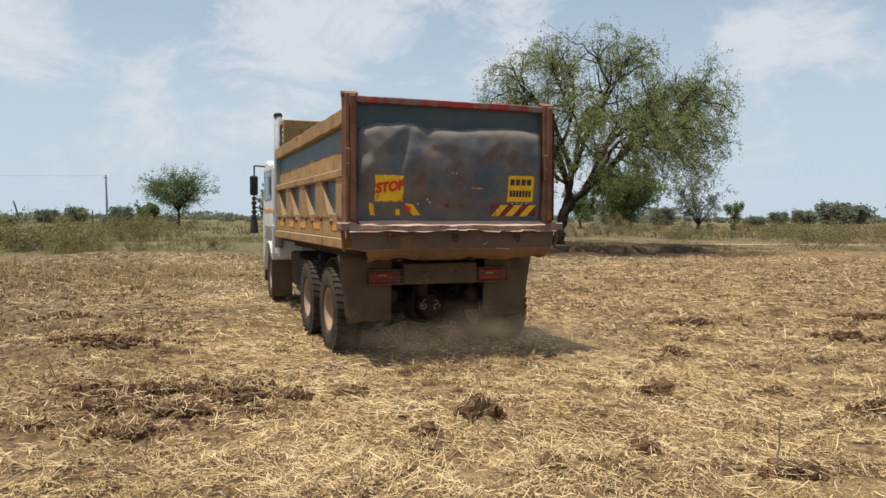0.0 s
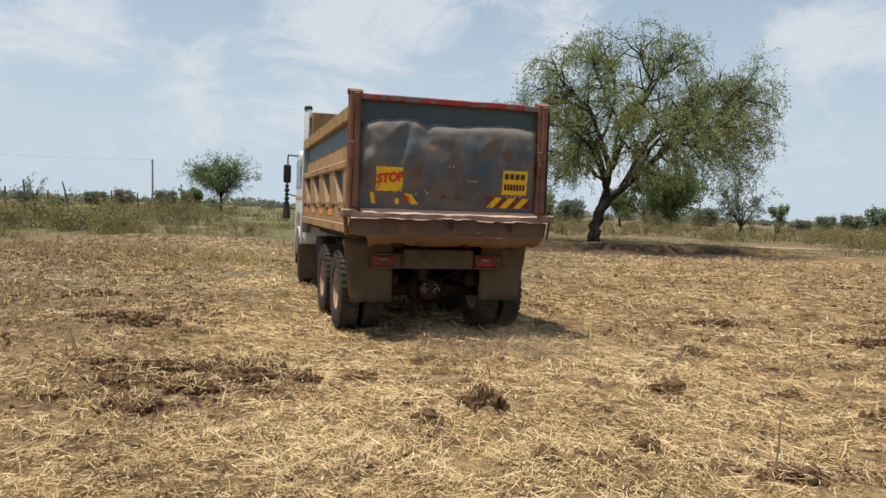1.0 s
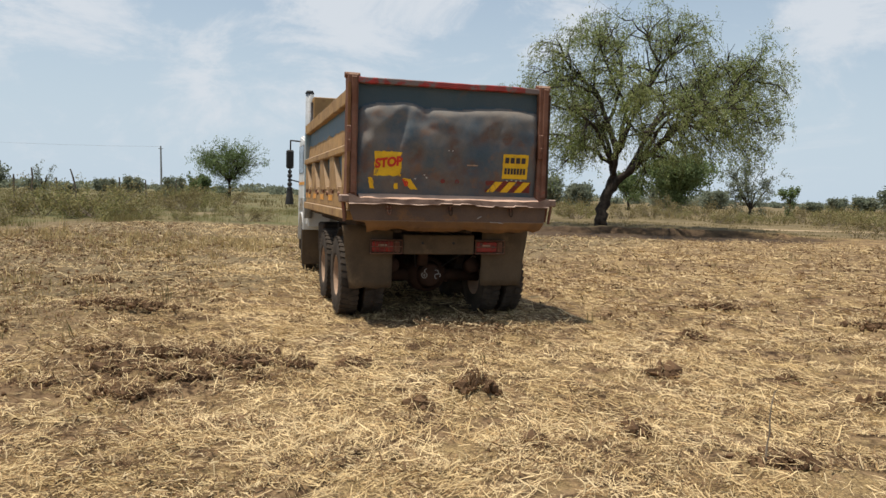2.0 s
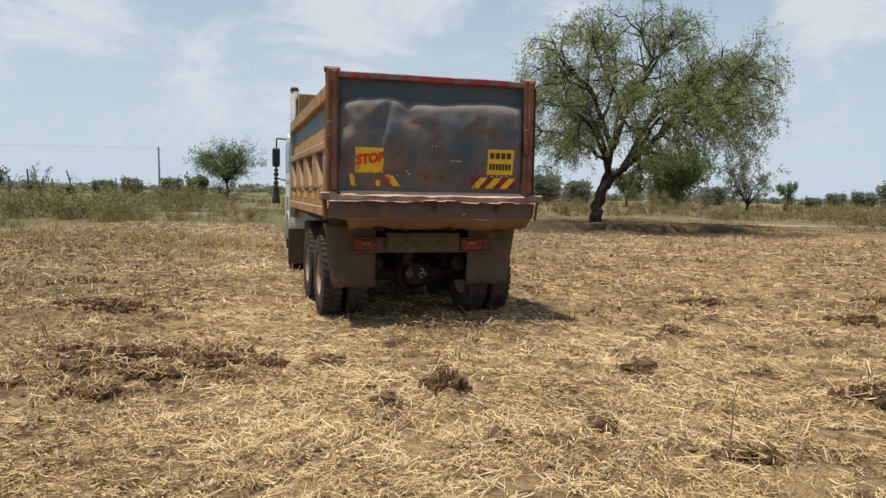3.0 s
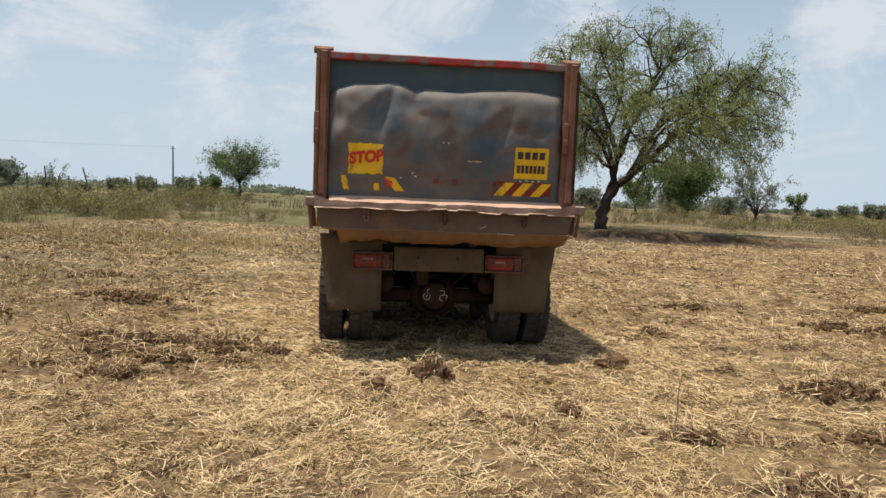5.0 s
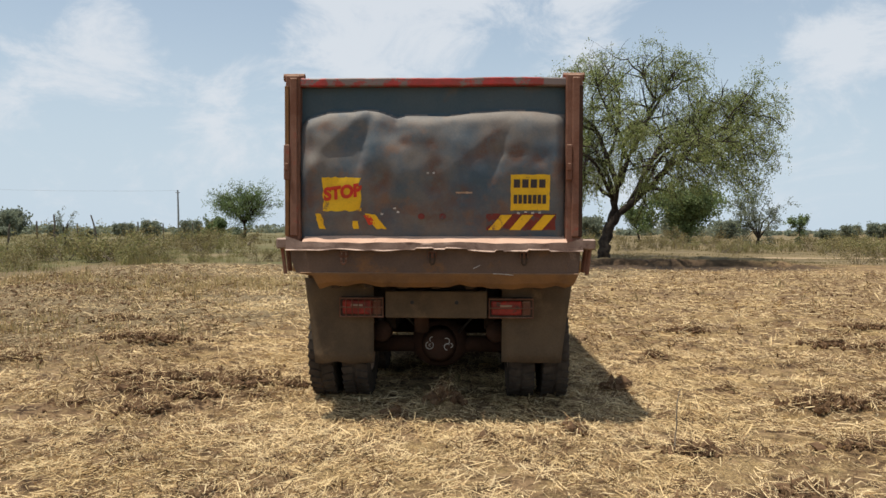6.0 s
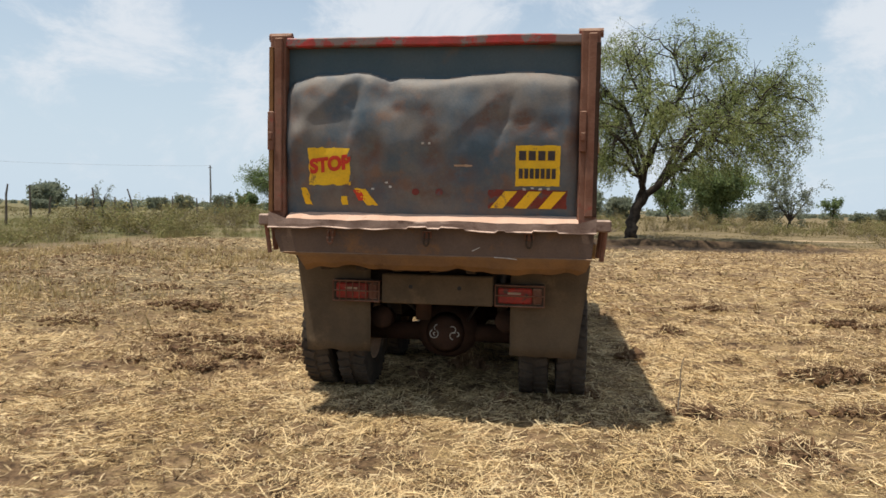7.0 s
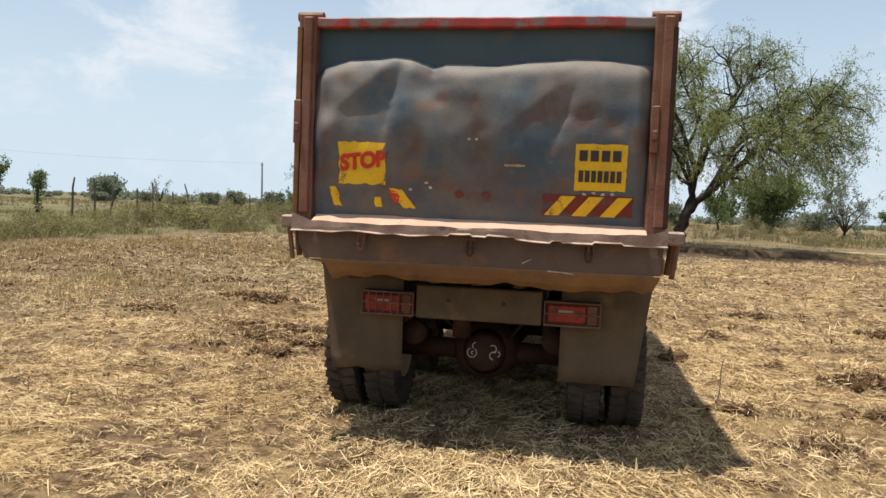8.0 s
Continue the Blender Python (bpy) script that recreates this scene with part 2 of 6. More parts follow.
M_STALK = material("golden_dry_stalk", ((0.60, 0.45, 0.22), (0.50, 0.36, 0.17), (0.34, 0.27, 0.12)), 0.4, 0.8, bump=0, island=0.3, through_light=0.2)
M_WOOD = material("weathered_post", ((0.10, 0.08, 0.065), (0.16, 0.13, 0.10)), 5, 0.95, bump=0.5)
M_WIRE = material("wire", ((0.2, 0.2, 0.2), (0.25, 0.25, 0.25)), 5, 0.6, bump=0)
M_CONCRETE = material("concrete_pole", ((0.22, 0.22, 0.21), (0.28, 0.27, 0.26)), 3, 0.9, bump=0.2)


# ---- mesh helpers ----
def part(name, bm, mat, parent=None, label="", smooth=False):
    me = bpy.data.meshes.new(name)
    bm.to_mesh(me)
    bm.free()
    me.materials.append(mat)
    if smooth:
        me.polygons.foreach_set("use_smooth", [True] * len(me.polygons))
    ob = new(name, me)
    ob.parent = parent
    return tagged(ob, label)


def raw(name, verts, faces, mat, parent=None, label=""):
    me = bpy.data.meshes.new(name)
    me.from_pydata(verts, [], faces)
    me.materials.append(mat)
    ob = new(name, me)
    ob.parent = parent
    return tagged(ob, label)


def fast_mesh(name, verts, quads, mat):
    """A mesh of quads from numpy arrays."""
    me = bpy.data.meshes.new(name)
    n = len(quads)
    me.vertices.add(len(verts))
    me.vertices.foreach_set("co", np.asarray(verts, np.float32).ravel())
    me.loops.add(n * 4)
    me.loops.foreach_set("vertex_index", np.asarray(quads, np.int32).ravel())
    me.polygons.add(n)
    me.polygons.foreach_set("loop_start", np.arange(0, n * 4, 4, dtype=np.int32))
    me.materials.append(mat)
    me.update(calc_edges=True)
    return new(name, me)


def box(bm, x0, x1, y0, y1, z0, z1, bevel=0.008):
    r = bmesh.ops.create_cube(bm, size=1)
    bmesh.ops.transform(bm, matrix=Matrix.LocRotScale(((x0 + x1) / 2, (y0 + y1) / 2, (z0 + z1) / 2), None, (x1 - x0, y1 - y0, z1 - z0)), verts=r["verts"])
    if bevel:
        edges = list({e for v in r["verts"] for e in v.link_edges})
        bmesh.ops.bevel(bm, geom=edges, offset=bevel, segments=1, affect="EDGES")
    return bm


def boxed(*a, **k):
    return box(bmesh.new(), *a, **k)


def tube(bm, a, b, r0, r1=None, sides=12, caps=True):
    a, b = Vector(a), Vector(b)
    d = b - a
    m = Matrix.Translation((a + b) / 2) @ d.to_track_quat("Z", "Y").to_matrix().to_4x4()
    bmesh.ops.create_cone(bm, cap_ends=caps, segments=sides, radius1=r0, radius2=r0 if r1 is None else r1, depth=d.length, matrix=m)
    return bm


def prism(bm, outline, y0, y1):
    """A plate: an outline in x and z, from y0 to y1."""
    f = [bm.verts.new((x, y0, z)) for x, z in outline]
    g = [bm.verts.new((x, y1, z)) for x, z in outline]
    n = len(f)
    bm.faces.new(f)
    bm.faces.new(g[::-1])
    for i in range(n):
        bm.faces.new((f[(i + 1) % n], f[i], g[i], g[(i + 1) % n]))
    bmesh.ops.recalc_face_normals(bm, faces=bm.faces)
    return bm


def sheet(bm, rows, thick=0.0):
    """A skin through rows of points."""
    vs = [[bm.verts.new(p) for p in row] for row in rows]
    for a, b in zip(vs, vs[1:]):
        for i in range(len(a) - 1):
            bm.faces.new((a[i], a[i + 1], b[i + 1], b[i]))
    if thick:
        bmesh.ops.recalc_face_normals(bm, faces=bm.faces)
        bmesh.ops.solidify(bm, geom=bm.faces[:], thickness=thick)
    return bm


def fbm(x, y, seed=0, octaves=4):
    """Smooth value noise over numpy arrays, about -1 to 1."""
    total, amp, norm = 0, 1.0, 0.0
    for o in range(octaves):
        xi, yi = np.floor(x).astype(np.int64), np.floor(y).astype(np.int64)
        fx, fy = x - xi, y - yi
        fx, fy = fx * fx * (3 - 2 * fx), fy * fy * (3 - 2 * fy)

        def h(i, j):
            n = (i * 374761393 + j * 668265263 + (seed + o * 17) * 974634777) & 0x7FFFFFFF
            n = ((n ^ (n >> 13)) * 1274126177) & 0x7FFFFFFF
            return ((n ^ (n >> 16)) & 0xFFFF) / 32767.5 - 1

        v = (h(xi, yi) * (1 - fx) + h(xi + 1, yi) * fx) * (1 - fy) + (h(xi, yi + 1) * (1 - fx) + h(xi + 1, yi + 1) * fx) * fy
        total, norm, amp = total + v * amp, norm + amp, amp * 0.5
        x, y = x * 2.03 + 5.1, y * 2.03 + 3.7
    return total / norm


# ---- ground ----
MOUNDS = ((0.12, 6.05, 0.21, 0.18, 0.17), (2.12, 4.92, 0.30, 0.16, 0.05), (2.45, 9.16, 0.2, 0.16, 0.09), (-0.26, 5.68, 0.12, 0.1, 0.04), (1.27, 5.4, 0.16, 0.12, 0.05),
          (-4.4, 8.75, 1.0, 0.3, 0.12), (3.6, 6.35, 0.6, 0.25, 0.13), (4.3, 6.6, 0.5, 0.2, 0.11), (-2.0, 6.45, 0.35, 0.2, 0.09), (-2.75, 6.6, 0.4, 0.22, 0.09), (-2.35, 6.0, 0.4, 0.2, 0.07), (-3.2, 6.5, 0.4, 0.2, 0.08), (-1.55, 6.6, 0.25, 0.15, 0.06), (5.0, 10.3, 0.6, 0.2, 0.08), (2.7, 4.1, 0.3, 0.2, 0.06), (3.5, 5.25, 0.35, 0.2, 0.06), (-2.2, 6.75, 0.5, 0.3, 0.10), (-2.9, 6.1, 0.45, 0.25, 0.08), (-1.75, 6.2, 0.25, 0.2, 0.05), (-3.6, 6.9, 0.5, 0.28, 0.08), (-2.5, 5.5, 0.35, 0.2, 0.04), (-3.3, 5.6, 0.35, 0.2, 0.04), (-1.05, 6.9, 0.2, 0.15, 0.04), (1.72, 7.1, 0.16, 0.12, 0.04), (0.62, 5.05, 0.14, 0.1, 0.03),
          (3.3, 11.6, 0.5, 0.2, 0.06), (5.9, 9.9, 0.9, 0.25, 0.11), (6.5, 12.4, 0.9, 0.25, 0.07), (-5.6, 7.6, 0.5, 0.3, 0.06), (2.9, 7.2, 0.16, 0.12, 0.04), (4.9, 7.4, 0.35, 0.18, 0.05), (-6.5, 11.5, 0.7, 0.3, 0.06))


def field_edge(x, y):
    """The line where the cut field ends: a low earth bank near the big tree, a soft verge elsewhere."""
    return 31.5 + 2.0 * fbm(x * 0.12, y * 0.05, 11, 2) * (1 - near_bank(x)) + near_bank(x) * (3.2 + 0.5 * fbm(x * 0.5, y * 0 + 3, 13, 3))


def near_bank(x):
    u = np.clip((x + 8) / 4, 0, 1) * np.clip((13.6 - x) / 2.4, 0, 1)
    return u * u * (3 - 2 * u)


# lines of old wheel tracks pressed into the soil
TRACKS = (((-1.75, 2.4), (-1.1, 4.0), (-0.5, 5.6), (-0.05, 7.0)), ((-1.05, 2.4), (-0.45, 4.1), (0.1, 5.6), (0.55, 7.0)),
          ((2.2, 2.4), (2.75, 4.2), (3.25, 5.8)), ((-2.9, 3.4), (-2.3, 4.8), (-1.75, 6.2)))


def wheel_track(x, y):
    """Offset across the nearest wheel track, and how much a place lies in it."""
    best, along = np.full(np.shape(x), 9.0), np.zeros(np.shape(x))
    for line in TRACKS:
        px, py = zip(*line)
        off = (x - np.interp(y, py, px)) * 0.93
        nearer = np.abs(off) < np.abs(best)
        best = np.where(nearer, off, best)
        along = np.where(nearer, np.clip((y - py[0]) / 0.6, 0, 1) * np.clip((py[-1] - y) / 0.8, 0, 1), along)
    side = best + 0.05 * fbm(x * 1.7, y * 1.7, 73, 2)
    return side, np.clip(1.6 - np.abs(side) / 0.25, 0, 1) * along * np.clip(0.75 + 1.0 * fbm(x * 0.9, y * 0.6, 75, 2), 0, 1)


def rut(x, y):
    """How much a place lies in the flattened, straw-covered way that the wheels took."""
    off = x + 0.9 - (6 - y) * 0.45
    a = np.exp(-(off / 1.15) ** 2)
    b = np.exp(-((x - 1.7) / 1.5) ** 2 - ((y - 6.2) / 2.2) ** 2)
    return np.clip(a + 0.8 * b, 0, 1)


def rough(x, y):
    """How broken and cloddy the ground is, 0 to 1."""
    near = np.exp(-(np.maximum(1.2 - x, 0) / 1.2) ** 2) * np.exp(-(np.maximum(y - 7.0, 0) / 2.0) ** 2)
    return np.clip(0.35 + 1.1 * fbm(x * 0.45, y * 0.75, 41, 3) - 0.75 * rut(x, y) - 0.55 * near - 0.45 * np.exp(-(np.maximum(y - 3.4, 0) / 1.3) ** 2) + 0.4 * np.tanh((y - 9) / 3) * np.clip(-x / 6, -0.4, 1) + 0.5 * np.exp(-((x + 2.6) / 1.3) ** 2 - ((y - 6.2) / 1.2) ** 2) - 0.4 * np.exp(-((x + 4.3) / 0.9) ** 2 - ((y - 7.0) / 1.2) ** 2), 0, 1)


def furrow(x, y):
    """Old plough ridges that run across the field."""
    return np.clip(fbm(x * 0.22 + 7, y * 1.5 + 0.12 * x, 51, 3), 0, 1) * np.clip((y - 5) / 4, 0, 1)


def height(x, y):
    z = 0.028 * fbm(x * 1.1, y * 1.1, 3) + 0.026 * fbm(x * 4.5, y * 4.5, 8, 4)
    z = z * (1 - 0.5 * rut(x, y)) * np.exp(-np.maximum(np.hypot(x, y) - 60, 0) / 60)
    z = z + (0.13 * rough(x, y) * np.clip(fbm(x * 2.9, y * 2.9, 61, 4), 0, 1) + 0.085 * furrow(x, y)) * np.exp(-np.maximum(np.hypot(x, y) - 45, 0) / 10)
    side, inside = wheel_track(x, y)
    z = z - inside * (0.018 + 0.017 * np.sin(side * 2 * np.pi / 0.2))
    for mx, my, rx, ry, h in MOUNDS:
        d = ((x - mx) / rx) ** 2 + ((y - my) / ry) ** 2
        z = z + h * np.exp(-d) * (0.75 + 0.5 * fbm(x * 12, y * 12, 5, 2))
    # the raised ground beyond the cut field, cut off steeply near the big tree
    edge = y - field_edge(x, y)
    near = near_bank(x)
    soft = 0.10 * np.clip(edge / 2.5, 0, 1)
    steep = np.clip(edge / 0.45, 0, 1)
    bank = (0.25 + 0.06 * fbm(x * 0.9, y * 0.2, 17, 3)) * steep * steep * (3 - 2 * steep)
    return z + (soft * (1 - near) + bank * near) * np.clip((240 - y) / 120, 0, 1)


def steps(lo, hi, fine_lo, fine_hi, fine, grow):
    inner = list(np.arange(fine_lo, fine_hi, fine))
    out, s, v = [], fine, fine_hi
    while v < hi:
        out.append(v)
        s *= grow
        v += s
    out.append(hi)
    back, s, v = [], fine, fine_lo
    while v > lo:
        s *= grow
        v -= s
        back.append(max(v, lo))
    return np.array(back[::-1] + inner + out)


def ground_material():
    m = bpy.data.materials.new("field_soil")
    m.use_nodes = True
    nt, link = m.node_tree, m.node_tree.links.new
    b = nt.nodes["Principled BSDF"]
    co = nt.nodes.new("ShaderNodeTexCoord")

    def noise_node(sc, detail=6.0, rg=0.6, stretch=None):
        n = nt.nodes.new("ShaderNodeTexNoise")
        n.inputs["Scale"].default_value, n.inputs["Detail"].default_value, n.inputs["Roughness"].default_value = sc, detail, rg
        src = co.outputs["Object"]
        if stretch:
            mp = nt.nodes.new("ShaderNodeMapping")
            mp.inputs["Scale"].default_value = stretch
            link(src, mp.inputs[0])
            src = mp.outputs[0]
        link(src, n.inputs["Vector"])
        return n.outputs["Fac"]

    def rng(v, lo, hi, a=0.0, z=1.0):
        r = nt.nodes.new("ShaderNodeMapRange")
        r.interpolation_type = "SMOOTHSTEP"
        for key, val in (("From Min", lo), ("From Max", hi), ("To Min", a), ("To Max", z)):
            r.inputs[key].default_value = val
        link(v, r.inputs[0])
        return r.outputs[0]

    def mix(f, a, c):
        x = nt.nodes.new("ShaderNodeMix")
        x.data_type = "RGBA"
        link(f, x.inputs["Factor"])
        for key, v in (("A", a), ("B", c)):
            if isinstance(v, tuple):
                x.inputs[key].default_value = (*v, 1)
            else:
                link(v, x.inputs[key])
        return x.outputs["Result"]

    def calc(op, a, c):
        x = nt.nodes.new("ShaderNodeMath")
        x.operation = op
        for i, v in enumerate((a, c)):
            if isinstance(v, float):
                x.inputs[i].default_value = v
            else:
                link(v, x.inputs[i])
        return x.outputs[0]

    soil = mix(rng(noise_node(1.3), 0.35, 0.65), (0.15, 0.092, 0.05), (0.28, 0.185, 0.10))
    soil = mix(rng(noise_node(7.0, 6.0, 0.7), 0.45, 0.60), soil, (0.065, 0.038, 0.021))
    chaff = mix(rng(noise_node(70.0, 4.0), 0.35, 0.65), (0.165, 0.107, 0.051), (0.45, 0.32, 0.15))
    field = mix(rng(noise_node(1.6, 10.0, 0.72), 0.42, 0.62), soil, chaff)
    # older, greyer stubble over the far corner of the field
    pos = nt.nodes.new("ShaderNodeSeparateXYZ")
    link(co.outputs["Object"], pos.inputs[0])
    corner = calc("ADD", calc("SUBTRACT", calc("MULTIPLY", pos.outputs[1], 0.5), pos.outputs[0]), calc("MULTIPLY", noise_node(0.5, 5.0), 3.0))
    stubble = mix(rng(noise_node(14.0, 6.0, 0.7), 0.4, 0.62), (0.10, 0.078, 0.046), (0.24, 0.185, 0.105))
    field = mix(rng(corner, 8.5, 13.0, 0.0, 0.75), field, stubble)
    # beyond the cut field: rough pasture, greener on one side, then pale distance
    wob = calc("MULTIPLY", noise_node(0.12, 4.0), 6.0)
    east = rng(pos.outputs[0], -8.0, -4.0, 0.0, 3.4)
    edge = rng(calc("MAXIMUM", calc("SUBTRACT", calc("SUBTRACT", pos.outputs[1], wob), east), calc("SUBTRACT", calc("SUBTRACT", 12.0, pos.outputs[0]), wob)), 28.0, 29.5)
    dry = mix(rng(noise_node(0.35, 7.0), 0.40, 0.62), (0.205, 0.155, 0.08), (0.125, 0.095, 0.05))
    green = mix(rng(noise_node(0.5, 7.0), 0.35, 0.62), (0.105, 0.105, 0.045), (0.17, 0.14, 0.07))
    side = rng(calc("ADD", pos.outputs[0], calc("MULTIPLY", noise_node(0.06, 3.0), 20.0)), 0.0, 14.0)
    past = mix(side, green, dry)
    past = mix(rng(noise_node(0.09, 5.0), 0.52, 0.66), past, (0.21, 0.16, 0.09))
    # bare earth under the big tree, with the tree's shade painted into its colour
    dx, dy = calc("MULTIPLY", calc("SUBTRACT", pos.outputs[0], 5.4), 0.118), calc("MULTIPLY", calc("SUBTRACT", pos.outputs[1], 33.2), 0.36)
    shade_dist = calc("ADD", calc("ADD", calc("MULTIPLY", dx, dx), calc("MULTIPLY", dy, dy)), calc("MULTIPLY", noise_node(0.7, 5.0), 0.8))
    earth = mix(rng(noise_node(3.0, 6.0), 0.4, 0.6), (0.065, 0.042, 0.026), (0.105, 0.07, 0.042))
    # a pale sandy cart track across the pasture
    lane = calc("ABSOLUTE", calc("SUBTRACT", calc("SUBTRACT", pos.outputs[1], calc("MULTIPLY", pos.outputs[0], 0.06)), calc("ADD", 42.0, calc("MULTIPLY", noise_node(0.15, 3.0), 2.0))), 0.0)
    lane = calc("MULTIPLY", rng(lane, 0.7, 1.3, 1.0, 0.0), rng(pos.outputs[0], 11.0, 14.0))
    past = mix(lane, past, mix(rng(noise_node(2.0, 6.0), 0.35, 0.65), (0.40, 0.30, 0.18), (0.31, 0.22, 0.13)))
    col = mix(rng(shade_dist, 1.0, 1.5), earth, mix(edge, field, past))
    g = nt.nodes.new("ShaderNodeHueSaturation")
    link(rng(noise_node(30.0, 4.0), 0.2, 0.8, 0.75, 1.25), g.inputs["Value"])
    link(col, g.inputs["Color"])
    link(g.outputs["Color"], b.inputs["Base Color"])
    b.inputs["Roughness"].default_value = 0.95
    b.inputs["Specular IOR Level"].default_value = 0.15
    bp = nt.nodes.new("ShaderNodeBump")
    bp.inputs["Strength"].default_value, bp.inputs["Distance"].default_value = 0.9, 0.03
    link(noise_node(26.0, 8.0, 0.7), bp.inputs["Height"])
    link(bp.outputs[0], b.inputs["Normal"])
    return m


def build_ground():
    xs = steps(-3500, 3500, -6.0, 7.0, 0.066, 1.08)
    ys = np.union1d(steps(-3500, 3500, 1.8, 10.5, 0.064, 1.065), np.arange(33.6, 36.6, 0.13))
    gx, gy = np.meshgrid(xs, ys)
    gz = height(gx, gy)
    nx, ny = len(xs), len(ys)
    i = np.arange(nx * ny).reshape(ny, nx)
    quads = np.stack([i[:-1, :-1], i[:-1, 1:], i[1:, 1:], i[1:, :-1]], -1).reshape(-1, 4)
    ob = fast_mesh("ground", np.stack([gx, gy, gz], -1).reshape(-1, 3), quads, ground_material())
    ob.data.polygons.foreach_set("use_smooth", [True] * len(ob.data.polygons))
    tagged(ob, "flat harvested field of brown soil strewn with straw", "ground", kind="structure")


build_ground()


def strands(name, x, y, z0, length, width, rng, mat, tilt=0.18, lift=0.012, curl=0.3, heading=None, straight=False):
    """Many thin bent stalks lying about: two quads each."""
    n = len(x)
    a = rng.uniform(0, 2 * np.pi, n) if heading is None else heading
    t = rng.normal(0, tilt, n)
    k = rng.normal(0, curl, n)
    mid = np.stack([x, y, z0 + lift * rng.uniform(0.1, 1.6, n)], -1)
    d1 = np.stack([np.cos(a) * np.cos(t), np.sin(a) * np.cos(t), np.sin(t)], -1)
    a2 = a + k
    d2 = np.stack([np.cos(a2) * np.cos(t), np.sin(a2) * np.cos(t), -np.sin(np.abs(t)) * 0.6], -1)
    side = np.stack([-np.sin(a), np.cos(a), rng.normal(0, 0.7, n)], -1)
    side /= np.linalg.norm(side, axis=1)[:, None]
    w, h = (width / 2)[:, None] * side, (length / 2)[:, None]
    p0, p2 = mid - d1 * h, mid + d2 * h
    if straight:
        v = np.stack([p0 - w, p0 + w, p2 - w * 0.7, p2 + w * 0.7], 1).reshape(-1, 3)
        return fast_mesh(name, v, np.array([[0, 1, 3, 2]]) + (np.arange(n) * 4)[:, None], mat)
    v = np.stack([p0 - w * 0.7, p0 + w * 0.7, mid - w, mid + w, p2 - w * 0.6, p2 + w * 0.6], 1).reshape(-1, 3)
    q = np.array([[0, 1, 3, 2], [2, 3, 5, 4]])[None] + (np.arange(n) * 6)[:, None, None]
    return fast_mesh(name, v, q.reshape(-1, 4), mat)


